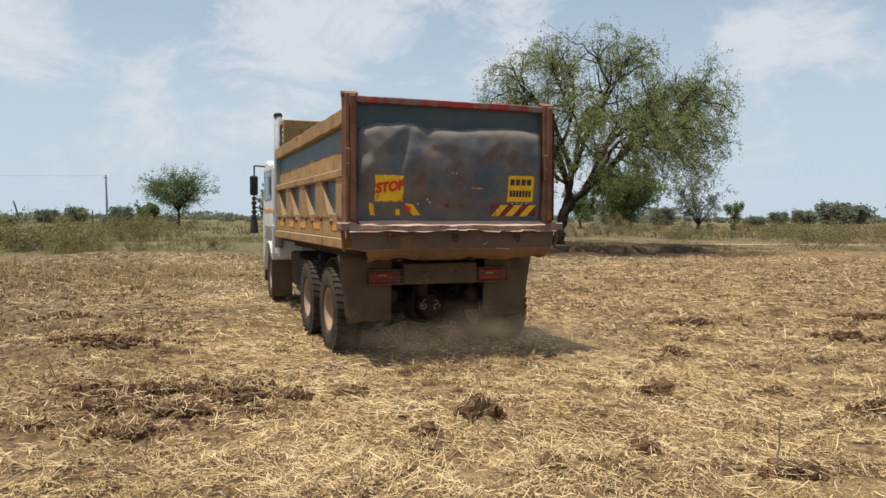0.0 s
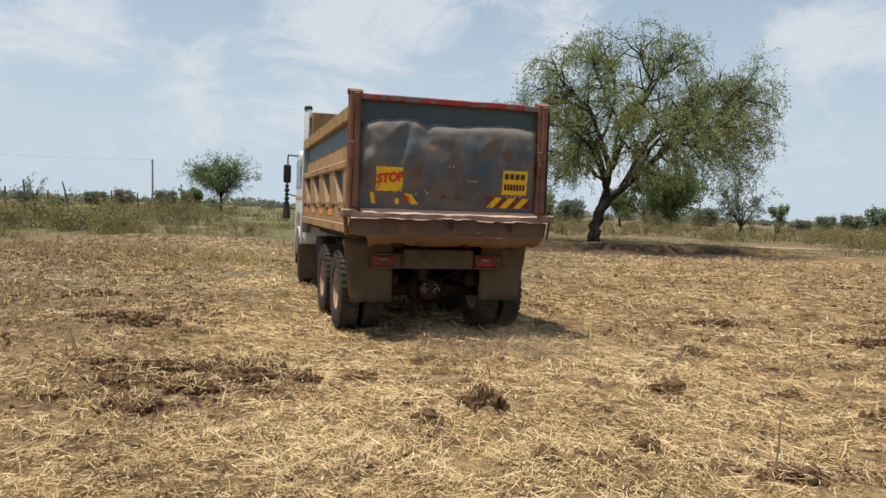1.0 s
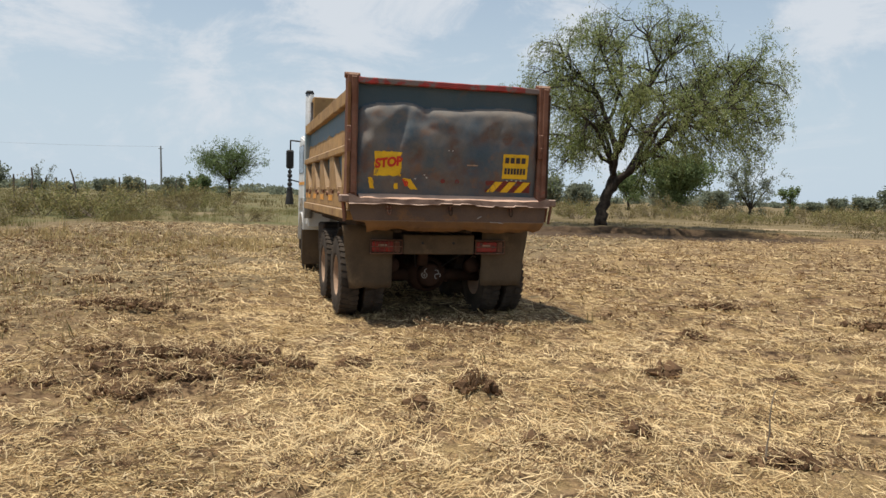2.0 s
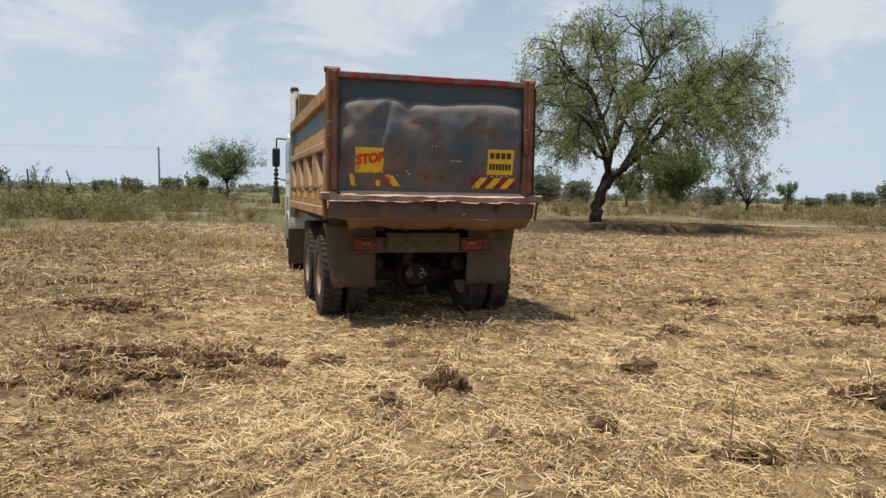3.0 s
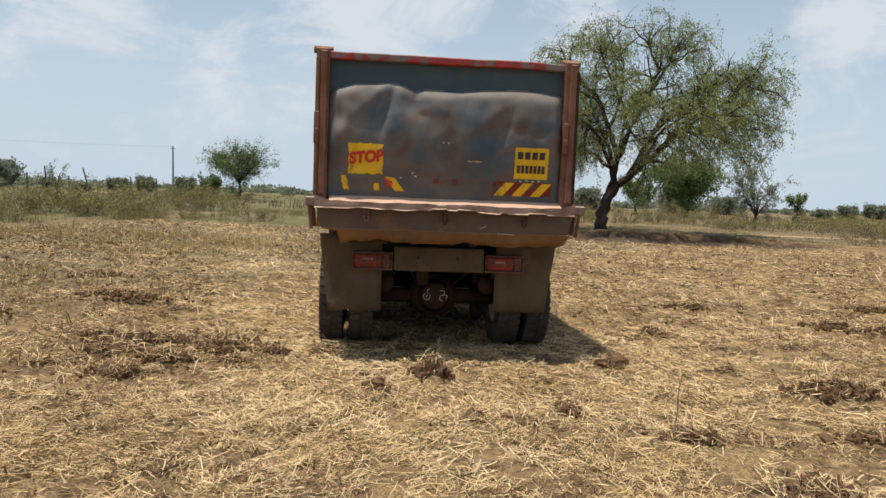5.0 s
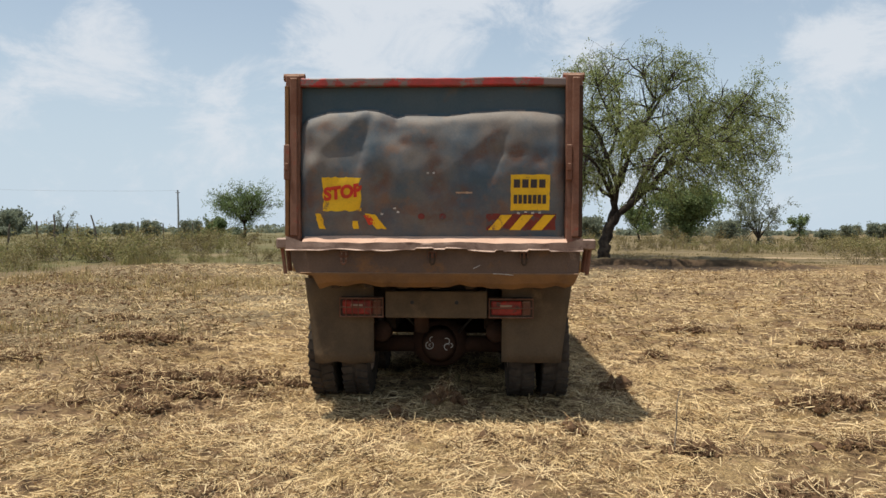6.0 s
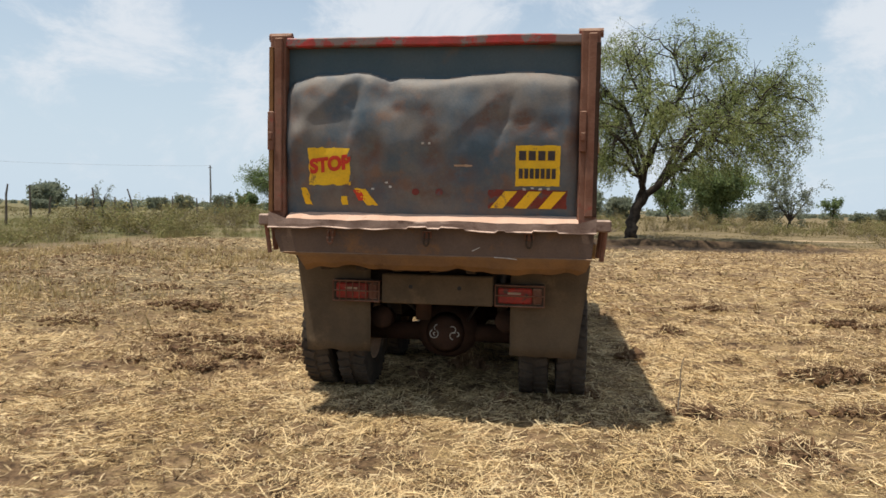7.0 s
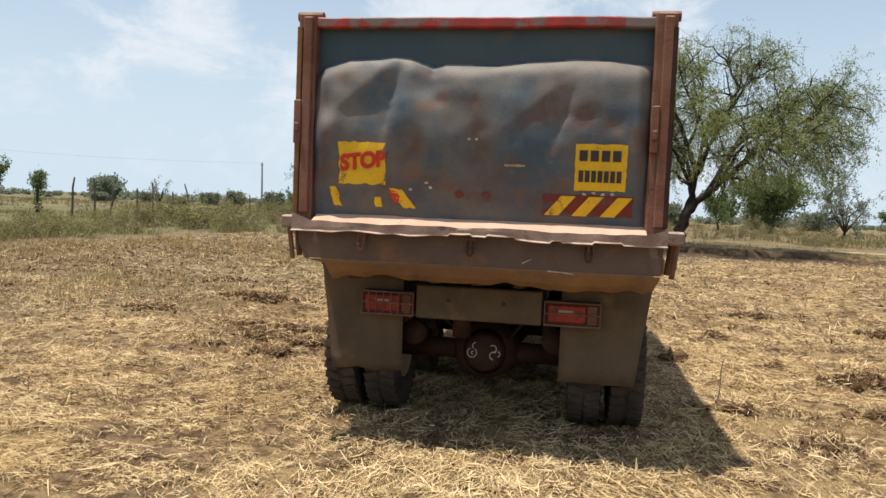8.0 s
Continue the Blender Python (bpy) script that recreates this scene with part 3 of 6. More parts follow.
def scatter_straw():
    rng = np.random.default_rng(5)

    def band(y0, y1, per, keep):
        """Places in the fan of field before the camera, thinned by keep."""
        area = 0.88 * ((y1 + 3) ** 2 - (y0 + 3) ** 2)
        n = int(per * area)
        y = np.sqrt(rng.uniform((y0 + 3) ** 2, (y1 + 3) ** 2, n)) - 3
        x = rng.uniform(-0.98, 0.78, n) * (y + 3) + 0.3
        # straw also thins out over the patch painted as the tree's shade
        ok = (rng.uniform(0, 1, n) < keep(x, y)) & (x > -16.5) & (y < field_edge(x, y) - rng.uniform(0.2, 1.2, n)) & (((x - 5.4) * 0.118) ** 2 + ((y - 33.2) * 0.36) ** 2 > rng.uniform(0.4, 1.2, n))
        return x[ok], y[ok]

    def cover(x, y):
        groove = 0.35 * np.sin((x + 0.9 - (6 - y) * 0.45) * 14 + 1.5 * fbm(x, y, 71, 2)) * np.clip((6.5 - y) / 2, 0, 1) * np.exp(-((x + 0.6) / 1.6) ** 2)
        return np.clip(0.52 + 1.0 * fbm(x * 0.8, y * 0.8, 21) + 0.7 * fbm(x * 3.1, y * 3.1, 4, 3) + 0.35 * rut(x, y) - 0.62 * rough(x, y) - 0.85 * furrow(x, y) - 0.12 * np.clip((y - 9) / 4, 0, 1) * np.clip(x / 3, 0, 1) - groove - 0.8 * wheel_track(x, y)[1] * (0.35 + 0.65 * np.sin(wheel_track(x, y)[0] * 2 * np.pi / 0.2)) - 0.20 * np.clip((0.5 * y - x - 7) / 4, 0, 1) + 1.35 * fbm(x * 6.5, y * 7.5, 91, 2), 0.02, 1)

    def rest(x, y):
        return np.clip(0.15 + 0.75 * rough(x, y) + 0.9 * fbm(x * 2.2, y * 2.2, 31, 3) + 0.8 * fbm(x * 6.5, y * 6.5, 95, 2), 0.02, 1)

    for name, keep, mat, label, sizes, share in (
            ("straw", cover, M_STRAW, "loose yellow straw lying flat on the field", ((-2.42, 0.5), (-5.58, 0.40)), 1.0),
            ("crop_litter", rest, M_LITTER, "grey-brown broken stalks and leaf litter on soil", ((-2.85, 0.5), (-5.05, 0.4)), 0.62)):
        def laid(bands, straight):
            xs, ys, ls, ws = [], [], [], []
            for y0, y1, per, grow in bands:
                x, y = band(y0, y1, per * share, keep)
                xs.append(x), ys.append(y)
                ls.append(np.clip(np.exp(rng.normal(*sizes[0], len(x))), 0.03, 0.26) * grow ** 0.5)
                ws.append(np.clip(np.exp(rng.normal(*sizes[1], len(x))), 0.0025, 0.014) * grow ** 0.9)
            if straight:
                # thinner cover on the rest of the field round the camera
                x, y = rng.uniform(-14, 14, 9000), rng.uniform(-9, 1.6, 9000)
                ok = rng.uniform(0, 1, 9000) < keep(x, y)
                xs.append(x[ok]), ys.append(y[ok])
                ls.append(rng.uniform(0.06, 0.2, ok.sum())), ws.append(rng.uniform(0.006, 0.012, ok.sum()))
            x, y = np.concatenate(xs), np.concatenate(ys)
            swath = fbm(x * 0.5, y * 0.5, 81, 2) * 4 + rng.normal(0, 1.1, len(x))
            loose = hummock(x, y) * rng.uniform(0, 1, len(x))
            dry = name == "straw"
            ob = strands(name, x, y, height(x, y) + loose, np.concatenate(ls), np.concatenate(ws), rng, mat, tilt=(0.42 if straight else 0.34) if dry else 0.5, lift=0.02 if dry else 0.035, heading=swath if dry else None, straight=straight)
            tagged(ob, label, "straw" if dry else "litter", kind="stuff")

        laid(((1.6, 5.5, 2500, 1.0), (5.5, 10, 1450, 1.2)), False)
        laid(((10, 18, 470, 2.1), (18, 35.5, 165, 3.0)), True)


def hummock(x, y):
    """How high the loose straw is heaped."""
    return 0.125 * (1 + np.clip((y - 6) / 10, 0, 0.6)) * np.clip(fbm(x * 2.2, y * 3.2, 87, 3) + 0.06, 0, 1) * (1 - 0.6 * rut(x, y))


scatter_straw()


def soil_clod(x, y, rx, ry, h, seed, label):
    """A crumbly lump of dark soil with broken stalks sticking out."""
    rng = np.random.default_rng(seed)
    root = new("soil_clod")
    root.location = (x, y, float(height(np.array([x]), np.array([y]))[0]) - 0.02)
    tagged(root, label, "soil clod", "clods in the field")
    bm = bmesh.new()
    for k in range(int(70 + 190 * rx)):
        r = rng.uniform(0.010, 0.034) * (1.9 if k < 14 else 0.9)
        cx, cy = rng.normal(0, 0.5, 2) * (rx, ry)
        up = h * math.exp(-(cx / rx) ** 2 - (cy / ry) ** 2)
        got = bmesh.ops.create_icosphere(bm, subdivisions=1, radius=r)["verts"]
        off = Vector(rng.uniform(0, 50, 3))
        stretch = Vector(rng.uniform(0.6, 1.5, 3))
        for v in got:
            v.co *= 1 + 1.1 * noise.noise(v.co * (1.7 / r) + off)
            v.co = v.co * stretch + Vector((cx, cy, up * rng.uniform(0.5, 1.0)))
    tagged(part("soil", bm, M_CLOD, root), kind="stuff")
    n = int(90 * rx / 0.2)
    sx, sy = rng.normal(0, 0.6, n) * rx, rng.normal(0, 0.6, n) * ry
    sz = 0.02 + h * np.exp(-(sx / rx) ** 2 - (sy / ry) ** 2)
    ob = strands("stalk_tangle", sx, sy, sz, rng.uniform(0.05, 0.2, n), rng.uniform(0.004, 0.008, n), rng, M_LITTER, tilt=0.7, lift=0.03)
    ob.parent = root
    tagged(ob, kind="stuff")
    n //= 2
    sx, sy = rng.normal(0, 0.7, n) * rx, rng.normal(0, 0.7, n) * ry
    ob = strands("straw_tangle", sx, sy, 0.03 + h * np.exp(-(sx / rx) ** 2 - (sy / ry) ** 2), rng.uniform(0.06, 0.2, n), rng.uniform(0.003, 0.006, n), rng, M_STRAW, tilt=0.5, lift=0.04)
    ob.parent = root
    tagged(ob, kind="stuff")
    return root


def soil_crumbs():
    """Small lumps of broken earth lying all over the rough parts of the field."""
    rng = np.random.default_rng(63)
    n = 16000
    y = np.sqrt(rng.uniform(4.6 ** 2, 27 ** 2, n)) - 3
    x = rng.uniform(-0.95, 0.78, n) * (y + 3)
    ok = (rng.uniform(0, 1, n) < np.clip(rough(x, y) * 0.9 + 0.5 * furrow(x, y) + 0.5 * fbm(x * 2, y * 2, 64, 2) - 0.1 - 0.35 * np.clip((x + 1) / 2, 0, 1), 0.01, 1)) & (x > -16)
    x, y = x[ok], y[ok]
    n = len(x)
    r = np.minimum(np.exp(rng.normal(-4.3, 0.42, n)), 0.026) * (1 + y / 26)
    corners = np.array([(sx, sy, sz) for sz in (-1, 1) for sy in (-1, 1) for sx in (-1, 1)], float) * 0.62
    v = corners[None] + rng.normal(0, 0.22, (n, 8, 3))
    v = v * (r[:, None, None] * rng.uniform(0.7, 1.4, (n, 1, 3)))
    a = rng.uniform(0, 2 * np.pi, n)[:, None]
    v = np.stack([v[..., 0] * np.cos(a) - v[..., 1] * np.sin(a), v[..., 0] * np.sin(a) + v[..., 1] * np.cos(a), v[..., 2]], -1)
    v = v + np.stack([x, y, height(x, y) + r * 0.2 + 0.004], -1)[:, None]
    q = np.array([[0, 2, 3, 1], [4, 5, 7, 6], [0, 1, 5, 4], [2, 6, 7, 3], [0, 4, 6, 2], [1, 3, 7, 5]])[None] + (np.arange(n) * 8)[:, None, None]
    ob = fast_mesh("soil_crumbs", v.reshape(-1, 3), q.reshape(-1, 4), M_CLOD)
    tagged(ob, "small lumps of dark broken earth among the straw", "soil", kind="stuff")


soil_crumbs()


for i, (mx, my, rx, ry, h) in enumerate(MOUNDS):
    soil_clod(mx, my, rx * 0.7, ry * 0.7, h * 0.85, 40 + i, "dark crumbly soil clod tangled with broken stalks")


def dry_stalk():
    rng = random.Random(3)
    bm = bmesh.new()
    p = Vector((0, 0, 0))
    for k in range(6):
        q = p + Vector((0.006 + rng.uniform(-0.008, 0.008), rng.uniform(-0.01, 0.01), 0.082))
        tube(bm, p, q, 0.007 - k * 0.0006, 0.0064 - k * 0.0006, 6)
        p = q
    tube(bm, p, p + Vector((0.02, 0, 0.03)), 0.004, 0.001, 5)
    ob = part("dry_stalk", bm, M_TWIG)
    ob.location = (2.0, 4.86, 0.0)
    tagged(ob, "thin dry crop stalk standing upright in a soil mound", "stalk")


dry_stalk()


# ---- dump truck ----
# Truck space: x to its right, y forward from the tailgate, z up from the ground.
TRUCK_AT = ((0.0, -0.198, 8.674, 24.1), (0.5, -0.400, 9.055, 23.9), (1.0, -0.520, 9.310, 22.9), (1.5, -0.512, 9.320, 22.7), (3.0, -0.406, 9.114, 23.2), (3.5, -0.282, 8.790, 22.6),
            (4.0, -0.093, 8.213, 19.6), (5.5, 0.150, 6.280, 10.5), (6.0, 0.10, 5.63, 5.9), (6.5, 0.055, 5.03, 3.3), (7.0, 0.048, 4.42, 1.9), (7.5, 0.097, 3.75, 2.3), (8.0, 0.148, 3.155, 3.9))
WHEEL_R = 0.52
truck = new("dump_truck")
tagged(truck, "rusty tipper lorry with dented dark tailgate and white cab", "truck")


# rust stains on the tailgate: (x, z, half widths, lean, strength)
RUST_AT = ((-0.27, 2.41, 0.05, 0.05, 0, 0.9), (-0.016, 2.40, 0.07, 0.06, 0, 1.0), (0.0, 2.22, 0.08, 0.09, 0.1, 0.9), (-0.457, 2.08, 0.10, 0.10, 0.3, 1.0), (0.007, 2.04, 0.08, 0.09, 0, 1.0), (0.44, 2.40, 0.07, 0.16, 0.55, 1.1), (0.62, 2.30, 0.12, 0.07, 0, 0.9),
           (0.70, 2.34, 0.07, 0.07, 0, 1.0), (0.88, 2.27, 0.07, 0.08, 0.2, 1.0), (0.22, 1.97, 0.12, 0.09, 0.2, 0.9), (-0.02, 1.80, 0.25, 0.10, 0, 0.8), (0.55, 1.78, 0.25, 0.12, 0, 0.7), (-0.60, 1.78, 0.25, 0.12, 0, 0.7), (-0.40, 2.56, 0.08, 0.07, 0.2, 0.7), (-1.1, 2.38, 0.05, 0.10, 0, 0.9),
           (-1.08, 1.95, 0.06, 0.2, 0, 0.8), (1.06, 2.15, 0.06, 0.25, 0, 0.7), (-0.62, 2.2, 0.06, 0.08, 0.2, 0.6), (0.25, 2.28, 0.06, 0.08, 0.2, 0.5))


def fold(x, z):
    """Sharp creases beaten into the sheet: it slopes in from the left and comes out again at a sharp edge."""
    total = 0.0
    for x0, z0, lean, widen, amp, reach in ((-0.55, 2.70, 0.22, 0.85, 0.062, 0.34), (0.64, 2.58, 0.32, 0.90, 0.048, 0.26)):
        d = z0 - z
        if d <= 0:
            continue
        s, w = x - x0 + lean * d, 0.05 + widen * min(d, 0.36)
        depth = amp * min(d / 0.25, 1) * min(max(1 - (d - reach) / 0.32, 0), 1)
        if -w < s <= 0:
            total -= depth * (1 + s / w)
        elif s > 0:
            total -= depth * math.exp(-s / 0.045)
    return total


def tailgate():
    xs, zs = np.linspace(-1.19, 1.13, 117), np.linspace(1.60, 2.93, 68)
    rim_x = (-1.2, -1.11, -0.92, -0.70, -0.60, -0.48, -0.39, -0.33, -0.25, 0.10, 0.285, 0.61, 0.84, 1.10, 1.14)
    rim_z = (2.53, 2.640, 2.700, 2.708, 2.722, 2.706, 2.675, 2.652, 2.672, 2.664, 2.688, 2.712, 2.706, 2.672, 2.66)
    # folds and dents beaten into the sheet: (x, z, half widths, lean, outward)
    dents = ((-0.34, 2.55, 0.10, 0.14, 0.1, -0.026), (0.0, 2.5, 0.25, 0.18, 0.0, 0.012), 
             (0.76, 2.48, 0.16, 0.14, 0.1, 0.016), (0.70, 2.33, 0.09, 0.08, 0.2, -0.014), (0.90, 2.28, 0.08, 0.09, 0.2, -0.016), (-0.27, 2.41, 0.04, 0.04, 0, -0.008), (-0.016, 2.41, 0.05, 0.05, 0, -0.008),
             (0.007, 2.03, 0.07, 0.07, 0, -0.016), (0.01, 2.22, 0.07, 0.07, 0, -0.009), (-0.457, 2.08, 0.08, 0.09, 0.3, -0.026), (-0.36, 2.14, 0.06, 0.07, 0, 0.012), (-1.08, 2.38, 0.06, 0.09, 0, -0.024), (-1.04, 2.19, 0.08, 0.10, 0.3, 0.022),
             (-0.86, 1.78, 0.16, 0.09, 0, 0.010), (-0.30, 1.86, 0.16, 0.10, 0.3, -0.018), (0.22, 1.96, 0.10, 0.08, 0.2, -0.014), (0.42, 2.12, 0.12, 0.13, 0.2, 0.01), (0.55, 2.02, 0.08, 0.07, 0, -0.01))
    rows = []
    for z in zs:
        row = []
        for x in xs:
            top = float(np.interp(x, rim_x, rim_z))
            d = top - z
            out = 0.0
            if d > 0:
                u, w = min(d / 0.12, 1), min(d / 0.44, 1)
                out = 0.085 * math.sqrt(1 - (1 - u) ** 2) + 0.045 * math.sin(w * math.pi / 2)
                out *= max(0.0, 1 - (max(d - 0.42, 0) / 0.72) ** 1.3) ** 0.8 if d < 1.14 else 0.0
                side = min((x + 1.19) / 0.10, (1.13 - x) / 0.10, 1)
                out *= max(side, 0) ** 0.6
                for cx, cz, sx, sz, lean, amp in dents:
                    ddx = (x - cx - lean * (z - cz)) / sx
                    ddz = (z - cz) / sz
                    out += amp * math.exp(-ddx * ddx - ddz * ddz) * min(d / 0.06, 1)
                out += fold(x, z)
                out += 0.010 * noise.noise(Vector((x * 3.5, z * 3.5, 1.3))) * min(d / 0.1, 1)
                out += 0.008 * noise.noise(Vector((x * 9, z * 8, 4.3))) * min(d / 0.1, 1)
            row.append((x, -out - 0.012, z))
        rows.append(row)
    bm = sheet(bmesh.new(), rows)
    gate = part("tailgate", bm, M_STEEL, truck, "dark blue-grey tailgate bulged and dented, stained with rust and dust", smooth=True)
    gate.data.materials.append(M_STRIP)
    rust = []
    for row in rows:
        for x, y, z in row:
            rust.append(min(1.0, sum(k * math.exp(-((x - cx - ln * (z - cz)) / sx) ** 2 - ((z - cz) / sz) ** 2) for cx, cz, sx, sz, ln, k in RUST_AT)))
    gate.data.attributes.new("rust", "FLOAT", "POINT").data.foreach_set("value", rust)
    for p in gate.data.polygons:
        if p.center.z > float(np.interp(p.center.x, rim_x, rim_z)) - 0.006:
            p.material_index = 1
    part("tailgate_back", boxed(-1.2, 1.14, 0.03, 0.06, 1.58, 2.95), M_RUST, truck)
    return rows, gate


GATE_ROWS, gate = tailgate()


def gate_y(x, z):
    """Where the outer skin of the tailgate lies."""
    u = min(max((z - 1.60) / 1.33 * 67, 0), 66.999)
    v = min(max((x + 1.19) / 2.32 * 116, 0), 115.999)
    i, j = int(u), int(v)
    low = GATE_ROWS[i][j][1] * (1 - v + j) + GATE_ROWS[i][j + 1][1] * (v - j)
    top = GATE_ROWS[i + 1][j][1] * (1 - v + j) + GATE_ROWS[i + 1][j + 1][1] * (v - j)
    return low * (1 - u + i) + top * (u - i)


def decal(name, x0, x1, z0, z1, mat, parent, label="", slant=0.0, wear=0.0, gap=0.004, nx=18, nz=15):
    """A painted patch that follows the dented sheet, a little proud of it."""
    rows = []
    for j in range(nz + 1):
        v = j / nz
        row = []
        for i in range(nx + 1):
            u = i / nx
            x, z = x0 + (x1 - x0) * u + slant * v, z0 + (z1 - z0) * v
            if wear and i in (0, nx):
                x += wear * noise.noise(Vector((x * 9, z * 31, i)))
            if wear and j in (0, nz):
                z += wear * noise.noise(Vector((x * 31, z * 9, j)))
            row.append((x, gate_y(x, z) - gap, z))
        rows.append(row)
    return part(name, sheet(bmesh.new(), rows), mat, parent, label)


def lettering(body, x, z, size, mat, parent, lean=0.0):
    cu = bpy.data.curves.new("lettering", "FONT")
    cu.body, cu.size, cu.offset, cu.extrude = body, size, 0.008, 0.0
    tmp = new("lettering", cu)
    dg = bpy.context.evaluated_depsgraph_get()
    me = bpy.data.meshes.new_from_object(tmp.evaluated_get(dg))
    bpy.data.objects.remove(tmp)
    me.materials.clear()
    me.materials.append(mat)
    lo = min(v.co.x for v in me.vertices)
    bm = bmesh.new()
    bm.from_mesh(me)
    bmesh.ops.subdivide_edges(bm, edges=[e for e in bm.edges if e.calc_length() > 0.03], cuts=3)
    for v in bm.verts:
        px, pz = x + (v.co.x - lo) * 0.92, z + v.co.y + lean * (v.co.x - lo)
        v.co = (px, gate_y(px, pz) - 0.010, pz)
    bm.to_mesh(me)
    bm.free()
    ob = new("lettering", me)
    ob.parent = parent
    return ob


def signs():
    plate = decal("stop_sign", -0.965, -0.635, 1.835, 2.12, M_YELLOW, gate, "yellow painted square with red word", wear=0.012)
    lettering("STOP", -0.955, 1.925, 0.145, M_LETTER_RED, plate, 0.12)
    plate = decal("number_panel", 0.645, 0.975, 1.845, 2.145, M_YELLOW, gate, "yellow painted registration panel", wear=0.006)
    for count, z0, z1 in ((4, 2.035, 2.105), (7, 1.90, 1.975)):
        pitch = 0.285 / count
        for k in range(count):
            decal("dark_bar", 0.67 + k * pitch, 0.67 + (k + 0.74) * pitch, z0, z1, M_LETTER_DARK, plate, gap=0.0085, nx=2, nz=2)
    back = decal("hazard_board", 0.44, 1.03, 1.675, 1.815, M_MAROON, gate, "dark red and yellow slanted hazard stripes", wear=0.01, gap=0.003)
    for x0 in (0.455, 0.635, 0.82):
        decal("stripe", x0, x0 + 0.095, 1.675, 1.805, M_YELLOW, back, slant=0.11, gap=0.0075, nx=3, nz=5)
    for x0, x1, sl in ((-1.005, -0.955, -0.03), (-0.71, -0.66, -0.01), (-0.51, -0.42, -0.10)):
        decal("worn_stripe", x0, x1, 1.68, 1.81 if sl < -0.02 else 1.75, M_YELLOW, gate, slant=sl, wear=0.012, gap=0.004, nx=4, nz=5)
    decal("worn_stripe", -0.58, -0.52, 1.72, 1.80, M_LETTER_RED, gate, slant=-0.04, wear=0.012, gap=0.004, nx=3, nz=3)
    for x in (-0.07, -0.02):
        decal("white_fleck", x, x + 0.018, 2.15, 2.165, M_CHALK, gate, nx=1, nz=1)
    for x0, x1, z0, z1 in ((-0.652, -0.628, 1.86, 1.93), (-0.66, -0.63, 2.05, 2.10)):
        decal("chipped_patch", x0, x1, z0, z1, M_STEEL, gate, slant=0.02, wear=0.02, gap=0.0125, nx=4, nz=5)
    for x0, z0 in ((0.70, 1.815), (0.76, 1.822), (0.82, 1.816), (-0.47, 1.80), (-0.36, 1.85), (-0.33, 1.82), (0.88, 1.82)):
        decal("white_fleck", x0, x0 + 0.022, z0, z0 + 0.014, M_CHALK, gate, wear=0.006, gap=0.012, nx=2, nz=1)
    for x in (-0.118, 0.064):
        pts = [(x + 0.03 * math.cos(t), 1.79 + 0.026 * math.sin(t)) for t in np.linspace(0, 2 * math.pi, 13)[:-1]]
        bm = bmesh.new()
        bm.faces.new([bm.verts.new((px, gate_y(x, 1.79) - 0.012, pz)) for px, pz in pts])
        part("red_reflector", bm, M_MAROON, gate, "faded round red reflector")
    decal("scratch", 0.18, 0.32, 1.985, 2.0, M_RIM, gate, "bare scratched line", wear=0.006, nx=6, nz=1)


signs()


def wavy(x, seed, amp):
    return amp * noise.noise(Vector((x * 2.3, seed, 0))) + amp * 0.5 * noise.noise(Vector((x * 7.1, seed, 3)))


